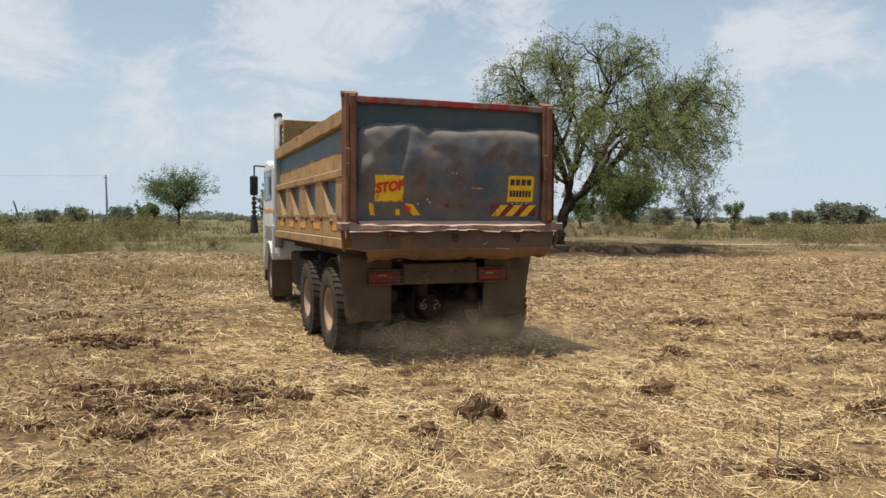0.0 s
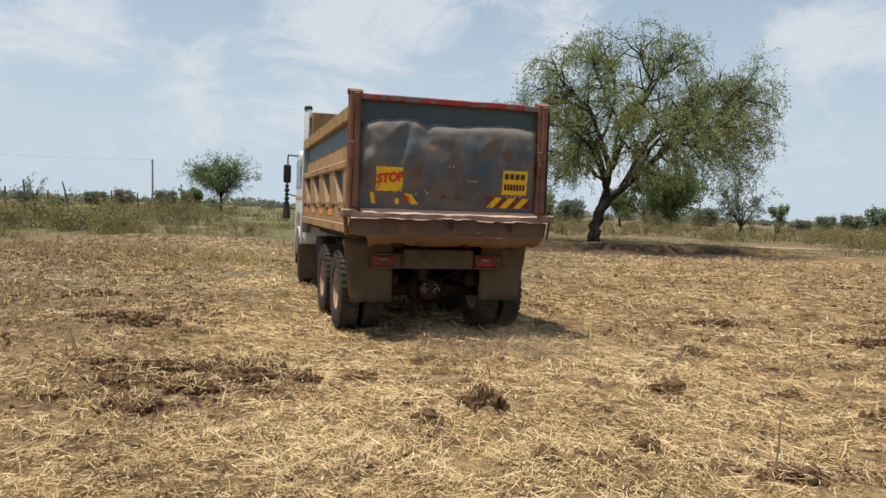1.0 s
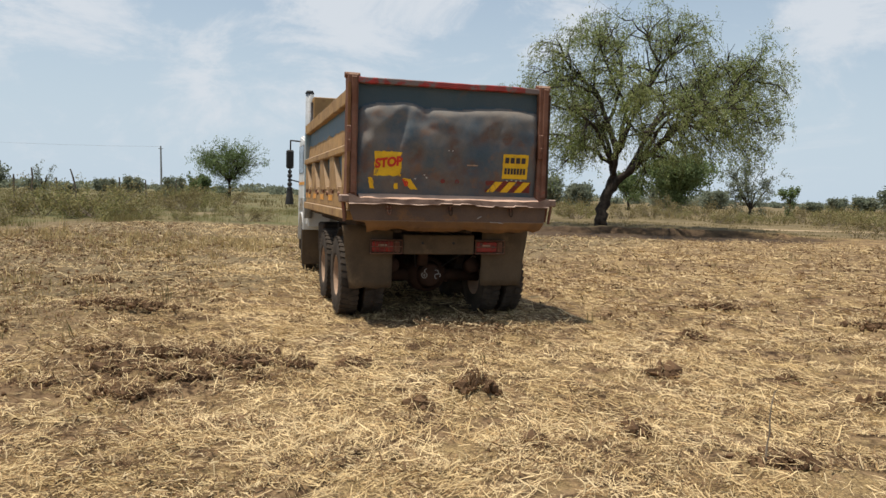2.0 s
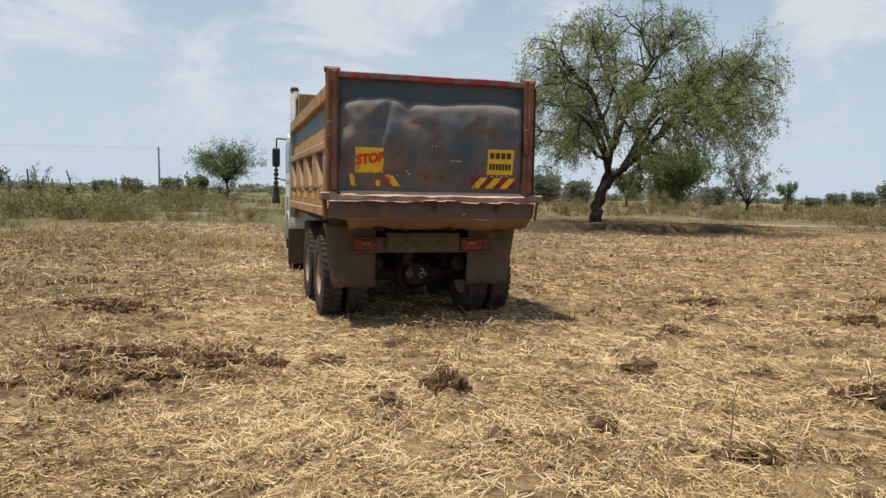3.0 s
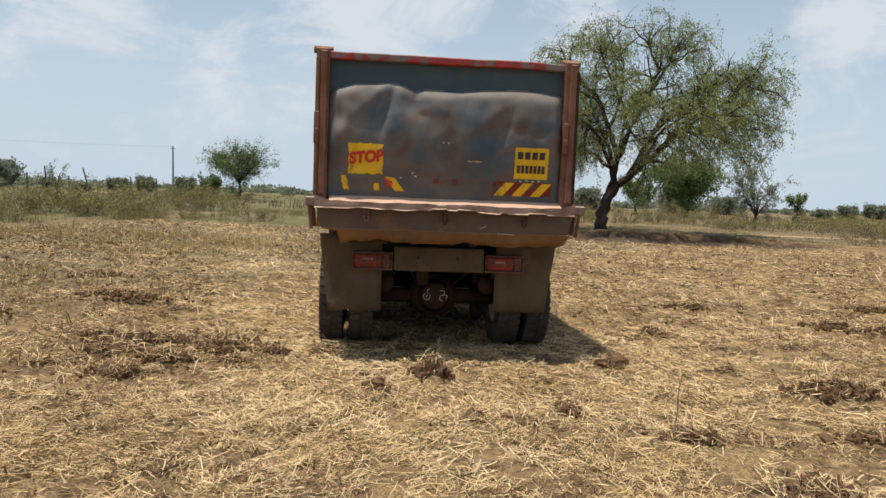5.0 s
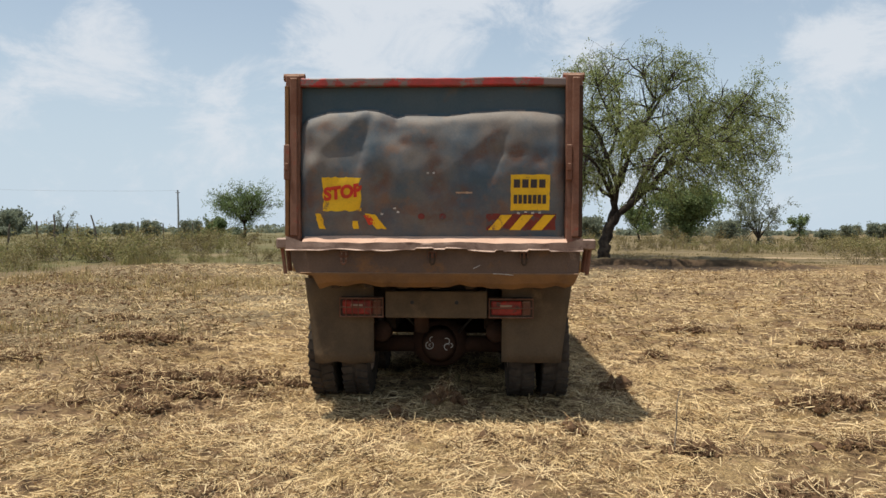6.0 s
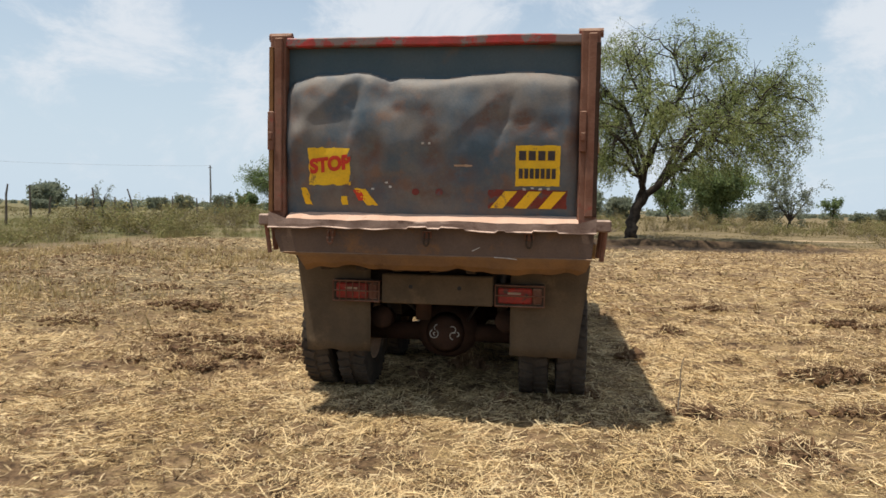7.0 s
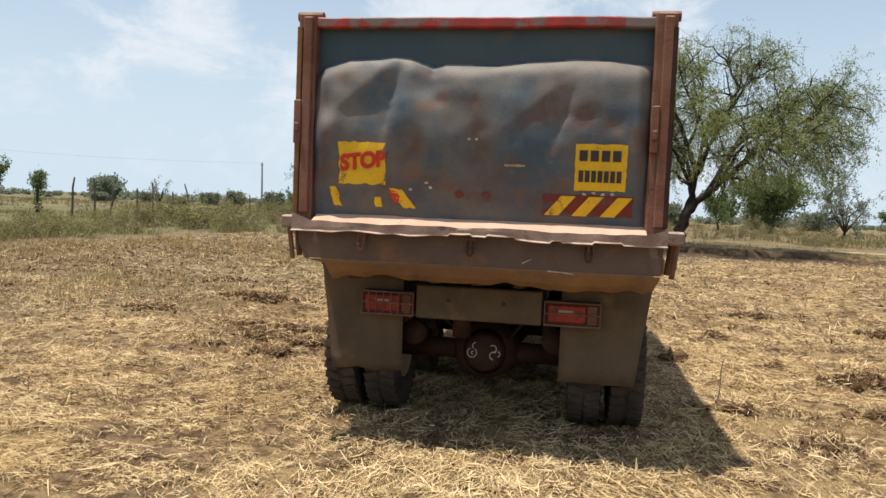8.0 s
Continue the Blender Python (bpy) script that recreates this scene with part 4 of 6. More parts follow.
def body_rear():
    # corner posts with a stepped section, lumps and weld marks
    for sgn, outer, inner in ((-1, -1.29, -1.165), (1, 1.25, 1.11)):
        a, b = sorted((outer, inner))
        bm = boxed(a, b, -0.10, 0.10, 1.55, 3.0, bevel=0.012)
        bmesh.ops.subdivide_edges(bm, edges=[e for e in bm.edges if abs(e.verts[0].co.z - e.verts[1].co.z) > 1], cuts=18)
        for v in bm.verts:
            v.co.x += 0.006 * noise.noise(v.co * 6)
            v.co.y += 0.008 * noise.noise(v.co * 5 + Vector((9, 0, 0)))
        part("corner_post", bm, M_RUST, truck, "rusty brown corner post")
        mid = (a + b) / 2
        part("post_flange", boxed(mid - 0.02, mid + 0.045, -0.125, -0.095, 1.62, 2.97), M_RUST, truck)
        bm = bmesh.new()
        box(bm, mid - 0.07, mid - 0.02, -0.135, -0.10, 2.1, 2.4, 0.006)
        box(bm, mid - 0.06, mid - 0.03, -0.15, -0.13, 2.18, 2.24, 0.004)
        part("latch_plate", bm, M_RUST, truck)
        edge = sorted((outer - sgn * 0.0, outer - sgn * 0.035))
        part("edge_strip", boxed(*edge, -0.125, -0.098, 1.62, 2.9, bevel=0.004), M_EDGE if sgn < 0 else M_AXLE, truck, "orange-brown edge strip of the post" if sgn < 0 else "dark rusty edge strip of the post")
        bm = bmesh.new()
        tube(bm, (mid - 0.09, -0.02, 2.99), (mid + 0.09, -0.02, 2.99), 0.035, sides=10)
        part("hinge_pin", bm, M_RUST, truck)
    # red top beam
    bm = boxed(-1.18, 1.12, -0.085, 0.03, 2.905, 2.975, bevel=0.01)
    bmesh.ops.subdivide_edges(bm, edges=[e for e in bm.edges if abs(e.verts[0].co.x - e.verts[1].co.x) > 1], cuts=30)
    for v in bm.verts:
        v.co.z += wavy(v.co.x, 2.2, 0.012)
        v.co.y += wavy(v.co.x, 5.2, 0.01)
    part("top_beam", bm, M_RED, truck, "worn red top beam with chipped paint")
    # sill: a sunlit sloping ledge, a bent lip with a curled lower edge, the apron set back below it
    xs = np.linspace(-1.135, 1.12, 70)
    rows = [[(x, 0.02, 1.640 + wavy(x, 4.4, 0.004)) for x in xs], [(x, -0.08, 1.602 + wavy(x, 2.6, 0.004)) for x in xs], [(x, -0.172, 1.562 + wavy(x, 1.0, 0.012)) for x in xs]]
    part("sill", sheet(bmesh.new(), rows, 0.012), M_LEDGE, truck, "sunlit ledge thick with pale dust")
    xs = np.linspace(-1.27, 1.25, 150)
    rise = [0.05 * max(0.0, (abs(x) - 1.13) / 0.14) for x in xs]
    low = [1.502 + wavy(x, 1.5, 0.016) + 0.014 * (noise.noise(Vector((x * 5.0, 7.7, 0))) > 0.22) for x in xs]
    curl = [max(0.0, 0.012 + 0.034 * noise.noise(Vector((x * 6.0, 2.2, 5)))) for x in xs]
    face = [-0.181 + wavy(x, 6.0, 0.012) for x in xs]
    rows = [[(x, -0.176, 1.566 + wavy(x, 1.0, 0.012) + r) for x, r in zip(xs, rise)], [(x, y, z + 0.028) for x, y, z in zip(xs, face, low)],
            [(x, y - 0.002, z + 0.006) for x, y, z in zip(xs, face, low)], [(x, y - 0.004 - c, z - 0.003) for x, y, z, c in zip(xs, face, low, curl)]]
    part("sill_lip", sheet(bmesh.new(), rows, 0.006), M_LIP, truck, "crumpled rusty lip with a torn bright edge")
    us = np.linspace(0, 1, 64)
    rows = []
    for z, y, x0, x1, rag in ((1.56, -0.10, -1.25, 1.24, 0), (1.42, -0.105, -1.245, 1.235, 0), (1.305, -0.10, -1.20, 1.225, 0.0), (1.285, -0.09, -1.06, 1.22, 0.006), (1.225, -0.045, -1.03, 1.19, 0.03), (1.185, 0.02, -1.02, 1.13, 0.045)):
        rows.append([(x0 + (x1 - x0) * u, y + wavy(x0 + (x1 - x0) * u, 8.0, 0.012), z + (wavy(x0 + (x1 - x0) * u, 3.0, rag) if rag else 0)) for u in us])
    apron = part("apron", sheet(bmesh.new(), rows[:3], 0.01), M_PLATE, truck, "dusty brown apron plate")
    part("apron_hem", sheet(bmesh.new(), rows[2:], 0.01), M_HEM, truck, "orange-brown slanting hem with a torn lower edge")
    for x0, z0, x1, z1, r in ((0.33, 1.345, 0.39, 1.375, 0.005), (0.50, 1.302, 0.60, 1.298, 0.004), (0.60, 1.298, 0.67, 1.290, 0.005)):
        part("scratch", tube(bmesh.new(), (x0, -0.117, z0), (x1, -0.117, z1), r, r * 0.6, 5), M_CHALK, apron, "bare bright scratch")
    for x, m in ((-0.78, M_RUST), (-0.02, M_CHASSIS), (0.76, M_CHASSIS)):
        bm = bmesh.new()
        path = [(x - 0.017, -0.12, 1.475), (x - 0.021, -0.142, 1.43), (x - 0.017, -0.148, 1.392), (x, -0.15, 1.375), (x + 0.017, -0.148, 1.392), (x + 0.021, -0.142, 1.43), (x + 0.017, -0.12, 1.475)]
        for p, q in zip(path, path[1:]):
            tube(bm, p, q, 0.0085, sides=7)
        part("hook", bm, m, truck, "bent steel rope hook", smooth=True)
        part("hook_plate", boxed(x - 0.035, x + 0.035, -0.124, -0.108, 1.435, 1.49, bevel=0.005), M_RUST, truck)
    for sgn in (-1, 1):
        bm = bmesh.new()
        box(bm, min(sgn * 1.23, sgn * 1.36), max(sgn * 1.23, sgn * 1.36), -0.16, 0.05, 1.51, 1.60, 0.012)
        part("hinge_block", bm, M_LIP, truck)
        bm = bmesh.new()
        tube(bm, (sgn * 1.325, -0.08, 1.53), (sgn * 1.30, -0.06, 1.29), 0.018, sides=8)
        tube(bm, (sgn * 1.30, 0.0, 1.53), (sgn * 1.28, 0.02, 1.31), 0.022, sides=8)
        part("latch_rod", bm, M_RUST, truck)


body_rear()


def body_sides():
    for sgn in (-1, 1):
        X = lambda d: sgn * (1.14 + d)
        lo = lambda d0, d1: (min(X(d0), X(d1)), max(X(d0), X(d1)))
        part("side_wall", boxed(*lo(0.0, 0.04), 0.05, 5.30, 1.33, 2.86), M_BLUE, truck, "blue-grey body side")
        # top rail, slightly falling to the front
        bm = boxed(*lo(-0.02, 0.12), 0.06, 5.32, 2.69, 2.87, bevel=0.012)
        bmesh.ops.subdivide_edges(bm, edges=[e for e in bm.edges if abs(e.verts[0].co.y - e.verts[1].co.y) > 1], cuts=24)
        for v in bm.verts:
            v.co.z += -0.008 * v.co.y + wavy(v.co.y, 12.0 + sgn, 0.014)
        part("top_rail", bm, M_TAN, truck, "tan top rail, scraped")
        # slanting band under the recessed strip
        rows = [[(X(0.045), y, 2.42 + wavy(y, 4.0, 0.05)) for y in np.linspace(0.08, 5.28, 40)], [(X(0.06), y, 2.22) for y in np.linspace(0.08, 5.28, 40)]]
        part("side_band", sheet(bmesh.new(), rows, 0.01), M_TAN, truck)
        part("mid_rail", boxed(*lo(0.02, 0.13), 0.06, 5.30, 2.10, 2.20, bevel=0.015), M_TAN, truck, "dusty tan middle rail")
        part("bottom_rail", boxed(*lo(0.0, 0.13), 0.06, 5.30, 1.30, 1.42, bevel=0.012), M_TAN, truck)
        part("front_post", boxed(*lo(0.0, 0.128), 5.16, 5.31, 1.42, 2.70, bevel=0.012), M_TEAL, truck, "pale teal front post of the load box")
        part("lower_plate", boxed(*lo(0.03, 0.10), 0.06, 5.30, 1.42, 1.70, bevel=0.01), M_TAN, truck, "tan lower side plate with rust streaks")
        for y0, y1, y2 in ((0.06, 0.06, 0.55), (0.95, 1.35, 1.75), (2.15, 2.55, 2.95), (3.35, 3.75, 4.15), (4.55, 4.95, 5.30)):
            bm = bmesh.new()
            outline = [(y0, 1.66), (y2, 1.66), (y2, 2.11), (y1, 2.11)]
            f = [bm.verts.new((X(0.03), u, z)) for u, z in outline]
            g = [bm.verts.new((X(0.112), u, z)) for u, z in outline]
            bm.faces.new(g)
            for k in range(4):
                bm.faces.new((f[k], f[(k + 1) % 4], g[(k + 1) % 4], g[k]))
            bmesh.ops.recalc_face_normals(bm, faces=bm.faces)
            part("side_rib", bm, M_TAN, truck)
        for y in (0.8, 2.0, 3.2, 4.4):
            bm = bmesh.new()
            tube(bm, (X(0.10), y, 1.60), (X(0.125), y, 1.60), 0.03, sides=10)
            part("rope_hook", bm, M_RUST, truck)
        for y in (0.35, 1.5, 2.5, 3.5, 4.4, 5.0):
            part("reflective_tape", boxed(*lo(0.101, 0.105), y, y + 0.42, 1.50, 1.58, bevel=0), M_ORANGE, truck, "orange reflective tape")
            part("bracket", boxed(*lo(0.10, 0.125), y - 0.12, y - 0.06, 1.60, 1.65, bevel=0.004), M_RUST, truck)
    part("box_floor", boxed(-1.14, 1.14, 0.1, 5.3, 1.24, 1.32), M_CHASSIS, truck)
    bm = bmesh.new()
    box(bm, -1.12, 1.12, 5.22, 5.30, 1.33, 3.36, 0.012)
    box(bm, -1.12, 1.12, 5.30, 5.62, 3.28, 3.36, 0.012)
    part("headboard", bm, M_TAN, truck, "tan front board of the load box with cab guard")
    for x in np.linspace(-0.9, 0.9, 7):
        part("floor_beam", boxed(x - 0.04, x + 0.04, 0.12, 5.2, 1.15, 1.24), M_CHASSIS, truck)


body_sides()


def under_body():
    for x in (-0.42, 0.42):
        part("chassis_rail", boxed(x - 0.04, x + 0.04, 0.42, 7.4, 0.86, 1.12), M_CHASSIS, truck)
    bm = boxed(-0.48, 0.46, 0.36, 0.42, 0.86, 1.11, bevel=0.01)
    beam = part("rear_beam", bm, M_FLAP, truck, "dusty grey-brown rear cross beam")
    for x in (-0.23, 0.18):
        bm = tube(bmesh.new(), (x, 0.355, 1.005), (x, 0.37, 1.005), 0.018, sides=12)
        part("bolt_hole", bm, M_BLACK, beam)
    for sgn, x0, x1 in ((-1, -0.90, -0.50), (1, 0.48, 0.88)):
        lamp = part("tail_lamp", boxed(x0, x1, 0.39, 0.46, 0.86, 1.05), M_CHASSIS, truck, "red tail lamp behind a wire guard")
        part("lens", boxed(x0 + 0.02, x1 - 0.10, 0.375, 0.392, 0.89, 1.02, bevel=0.01), M_LAMP, lamp)
        part("reflector", boxed(x0 + 0.10, x0 + 0.21, 0.368, 0.376, 0.965, 0.985, bevel=0.003), M_RIM, lamp, "pale reflector strip")
        part("lens", boxed(x1 - 0.095, x1 - 0.02, 0.377, 0.392, 0.89, 1.02, bevel=0.01), M_RUST, lamp)
        bars = [((x0, 0.355, z), (x1, 0.355, z), 0.006) for z in (0.87, 0.955, 1.04)]
        bars += [((x, 0.352, 0.865), (x, 0.352, 1.045), 0.005) for x in np.linspace(x0, x1, 8 if sgn < 0 else 2)]
        bars += [((x, 0.355, z), (x, 0.42, z), 0.006) for x in (x0, x1) for z in (0.87, 1.04)]
        for p, q, r in bars:
            part("guard_bar", tube(bmesh.new(), p, q, r, sides=6), M_RUST, lamp)
    # mud flaps
    for sgn in (-1, 1):
        rows = []
        for k in range(9):
            v = k / 8
            z = 1.22 - v * (0.78 if sgn > 0 else 0.80)
            inner, outer = 0.60, 1.25 - 0.10 * v
            rows.append([(sgn * (inner + (outer - inner) * u), 0.46 + 0.04 * math.sin(v * 2.2 + u) * v + 0.015 * noise.noise(Vector((u * 3, v * 3, sgn))), z + 0.02 * v * noise.noise(Vector((u * 4, 0, sgn)))) for u in np.linspace(0, 1, 9)])
        part("mud_flap", sheet(bmesh.new(), rows, 0.012), M_FLAP, truck, "dusty rubber mud flap", smooth=True)
    # axles with their round housings
    for y in (1.05, 2.45):
        bm = bmesh.new()
        tube(bm, (-0.95, y, 0.52), (0.95, y, 0.52), 0.085, sides=14)
        bmesh.ops.create_uvsphere(bm, u_segments=20, v_segments=14, radius=0.25, matrix=pose(0, y, 0.54) @ Matrix.Diagonal((1.15, 0.9, 1, 1)))
        tube(bm, (0, y - 0.27, 0.54), (0, y - 0.15, 0.54), 0.13, 0.19, sides=16)
        axle = part("axle", bm, M_AXLE, truck, "rusty axle with round differential housing", smooth=True)
        if y < 2:
            for cx, cz, r, t0, t1, tall in ((-0.09, 0.545, 0.038, 2.0, 7.2, 0.0), (-0.085, 0.545, 0.012, 1.0, 5.0, 0.0), (-0.06, 0.60, 0.028, 1.6, 4.0, 0.0), (0.075, 0.585, 0.03, -1.4, 2.2, 0.0), (0.085, 0.53, 0.032, 1.0, 4.6, 0.0), (0.115, 0.545, 0.02, -1.5, 1.5, 0.0)):
                bm = bmesh.new()
                pts = [(cx + r * math.cos(t), y - 0.279, cz + r * math.sin(t)) for t in np.linspace(t0, t1, 9)]
                for p, q in zip(pts, pts[1:]):
                    tube(bm, p, q, 0.0042, sides=5)
                part("white_mark", bm, M_CHALK, axle, "white painted stroke")
    for x in (-0.5, 0.5):
        bm = bmesh.new()
        for k in range(6):
            box(bm, x - 0.05, x + 0.05, 1.1 - 0.02 * k, 2.62 + 0.02 * k, 0.66 + 0.028 * k, 0.686 + 0.028 * k, 0.003)
        part("leaf_spring", bm, M_CHASSIS, truck)
    # air tanks and inner mudguards, added unseen to block light under the body
    for sgn in (-1, 1):
        bm = tube(bmesh.new(), (sgn * 0.62, 3.3, 0.92), (sgn * 0.62, 4.3, 0.92), 0.15, sides=16)
        part("air_tank", bm, M_CHASSIS, truck, smooth=True)
        rows = [[(sgn * x, 1.05 + 0.60 * math.cos(t), 0.56 + 0.60 * math.sin(t)) for t in np.linspace(0.35, math.pi * 0.78, 12)] for x in (0.6, 1.18)]
        part("mudguard", sheet(bmesh.new(), rows, 0.012), M_CHASSIS, truck, smooth=True)
    for y in (0.55, 3.1, 4.6):
        part("cross_member", boxed(-0.42, 0.42, y, y + 0.1, 0.88, 1.1), M_CHASSIS, truck)
    for x in (-0.30, 0.33):
        bm = bmesh.new()
        tube(bm, (x, 0.5, 0.86), (x * 0.6, 0.9, 0.66), 0.012, sides=6)
        tube(bm, (x * 0.6, 0.9, 0.66), (x * 0.5, 1.1, 0.6), 0.012, sides=6)
        part("brake_hose", bm, M_BLACK, truck)
    bm = bmesh.new()
    tube(bm, (-0.16, 0.6, 1.2), (-0.16, 0.62, 0.7), 0.07, sides=14)
    part("tow_drum", bm, M_AXLE, truck, smooth=True)
    bm = tube(bmesh.new(), (0, 1.6, 0.56), (0, 5.4, 0.85), 0.06, sides=12)
    part("drive_shaft", bm, M_CHASSIS, truck)
    part("cross_member", boxed(-0.42, 0.42, 2.0, 2.12, 0.86, 1.1), M_CHASSIS, truck)
    part("cross_member", boxed(-0.72, 0.40, 0.62, 0.72, 1.02, 1.26), M_CHASSIS, truck)


    # unseen bulkhead, gearbox, tanks, bumper and engine, added to block light underneath
    part("cross_member", boxed(-0.95, 0.95, 2.92, 3.0, 0.62, 1.12), M_CHASSIS, truck)
    part("gearbox", boxed(-0.34, 0.34, 3.25, 4.5, 0.42, 1.08, bevel=0.06), M_CHASSIS, truck)
    for sgn in (-1, 1):
        part("fuel_tank", boxed(min(sgn * 0.40, sgn * 1.08), max(sgn * 0.40, sgn * 1.08), 3.12, 4.28, 0.42, 0.98, bevel=0.06), M_CHASSIS, truck, "dusty dark steel tank added to block light under the truck")
    part("front_bumper", boxed(-1.15, 1.15, 7.45, 7.62, 0.34, 0.74, bevel=0.03), M_CHASSIS, truck)
    bm = bmesh.new()
    box(bm, -0.36, 0.36, 5.5, 6.6, 0.52, 1.1, 0.05)
    box(bm, -0.22, 0.22, 4.6, 5.5, 0.58, 1.02, 0.04)
    part("engine", bm, M_CHASSIS, truck)
    for sgn in (-1, 1):
        bm = tube(bmesh.new(), (sgn * 0.56, 0.86, 0.66), (sgn * 0.56, 0.66, 0.70), 0.10, sides=14)
        part("brake_chamber", bm, M_AXLE, truck, smooth=True)
        # unseen boxes, added to keep side light from the ground below
        part("side_box", boxed(min(sgn * 0.52, sgn * 1.02), max(sgn * 0.52, sgn * 1.02), 4.35, 5.1, 0.5, 1.06, bevel=0.03), M_CHASSIS, truck)


under_body()


def lathe(bm, profile, seg=40):
    """Turns a profile of (x, r) round the x axis."""
    rings = [[bm.verts.new((x, r * math.cos(2 * math.pi * k / seg), r * math.sin(2 * math.pi * k / seg))) for k in range(seg)] for x, r in profile]
    for a, b in zip(rings, rings[1:]):
        for k in range(seg):
            bm.faces.new((a[k], a[(k + 1) % seg], b[(k + 1) % seg], b[k]))
    bmesh.ops.recalc_face_normals(bm, faces=bm.faces)
    return bm


def make_wheel():
    """One wheel with its outer face towards -x."""
    R, W = WHEEL_R, 0.13
    bm = lathe(bmesh.new(), [(-0.05, 0.001), (-0.05, 0.07), (-0.03, 0.10), (0.02, 0.12), (0.06, 0.12)], 24)
    for k in range(10):
        a = 2 * math.pi * k / 10
        p = Vector((0.0, 0.145 * math.cos(a), 0.145 * math.sin(a)))
        tube(bm, p + Vector((0.03, 0, 0)), p + Vector((-0.02, 0, 0)), 0.013, sides=6)
    wheel = part("wheel", bm, M_RIM, truck)
    bm = lathe(bmesh.new(), [(-0.09, 0.275), (-0.11, 0.272), (-0.112, 0.255), (-0.08, 0.245), (-0.02, 0.235), (0.02, 0.20), (0.03, 0.11), (0.05, 0.10)])
    part("rim", bm, M_RIM, wheel, "dust-covered steel rim", smooth=True)
    bm = lathe(bmesh.new(), [(-0.10, 0.27), (-0.125, 0.30), (-W, 0.36), (-W, 0.42), (-0.118, 0.485), (-0.10, R - 0.02), (0, R - 0.016), (0.10, R - 0.02), (0.118, 0.485), (W, 0.42), (W, 0.36), (0.125, 0.30), (0.10, 0.27)], 44)
    for k in range(36):
        for side in (-1, 1):
            a = 2 * math.pi * (k + (0.5 if side > 0 else 0)) / 36
            r = bmesh.ops.create_cube(bm, size=1)
            m = Matrix.Rotation(a, 4, "X") @ Matrix.Translation((side * 0.066, 0, R - 0.014)) @ Matrix.Rotation(side * 0.25, 4, "Z") @ Matrix.Diagonal((0.108, 0.064, 0.022, 1))
            bmesh.ops.transform(bm, matrix=m, verts=r["verts"])
    part("tyre", bm, M_RUBBER, wheel, "worn lug-treaded tyre grey with dust")
    return wheel


def wheel_places():
    spots = []
    for y in (1.05, 2.45):
        for x, turn in ((-1.12, 0), (-0.80, 180), (0.80, 0), (1.12, 180)):
            spots.append((x, y, turn))
    return spots + [(-1.02, 6.75, 0), (1.02, 6.75, 180)]


def make_wheels():
    first = make_wheel()
    made = []
    for i, (x, y, turn) in enumerate(wheel_places()):
        ob = first if i == 0 else copy_thing(first, pose(x, y, WHEEL_R, 0, 0, turn))
        made.append((ob, x, y, turn))
    return made


WHEELS = make_wheels()


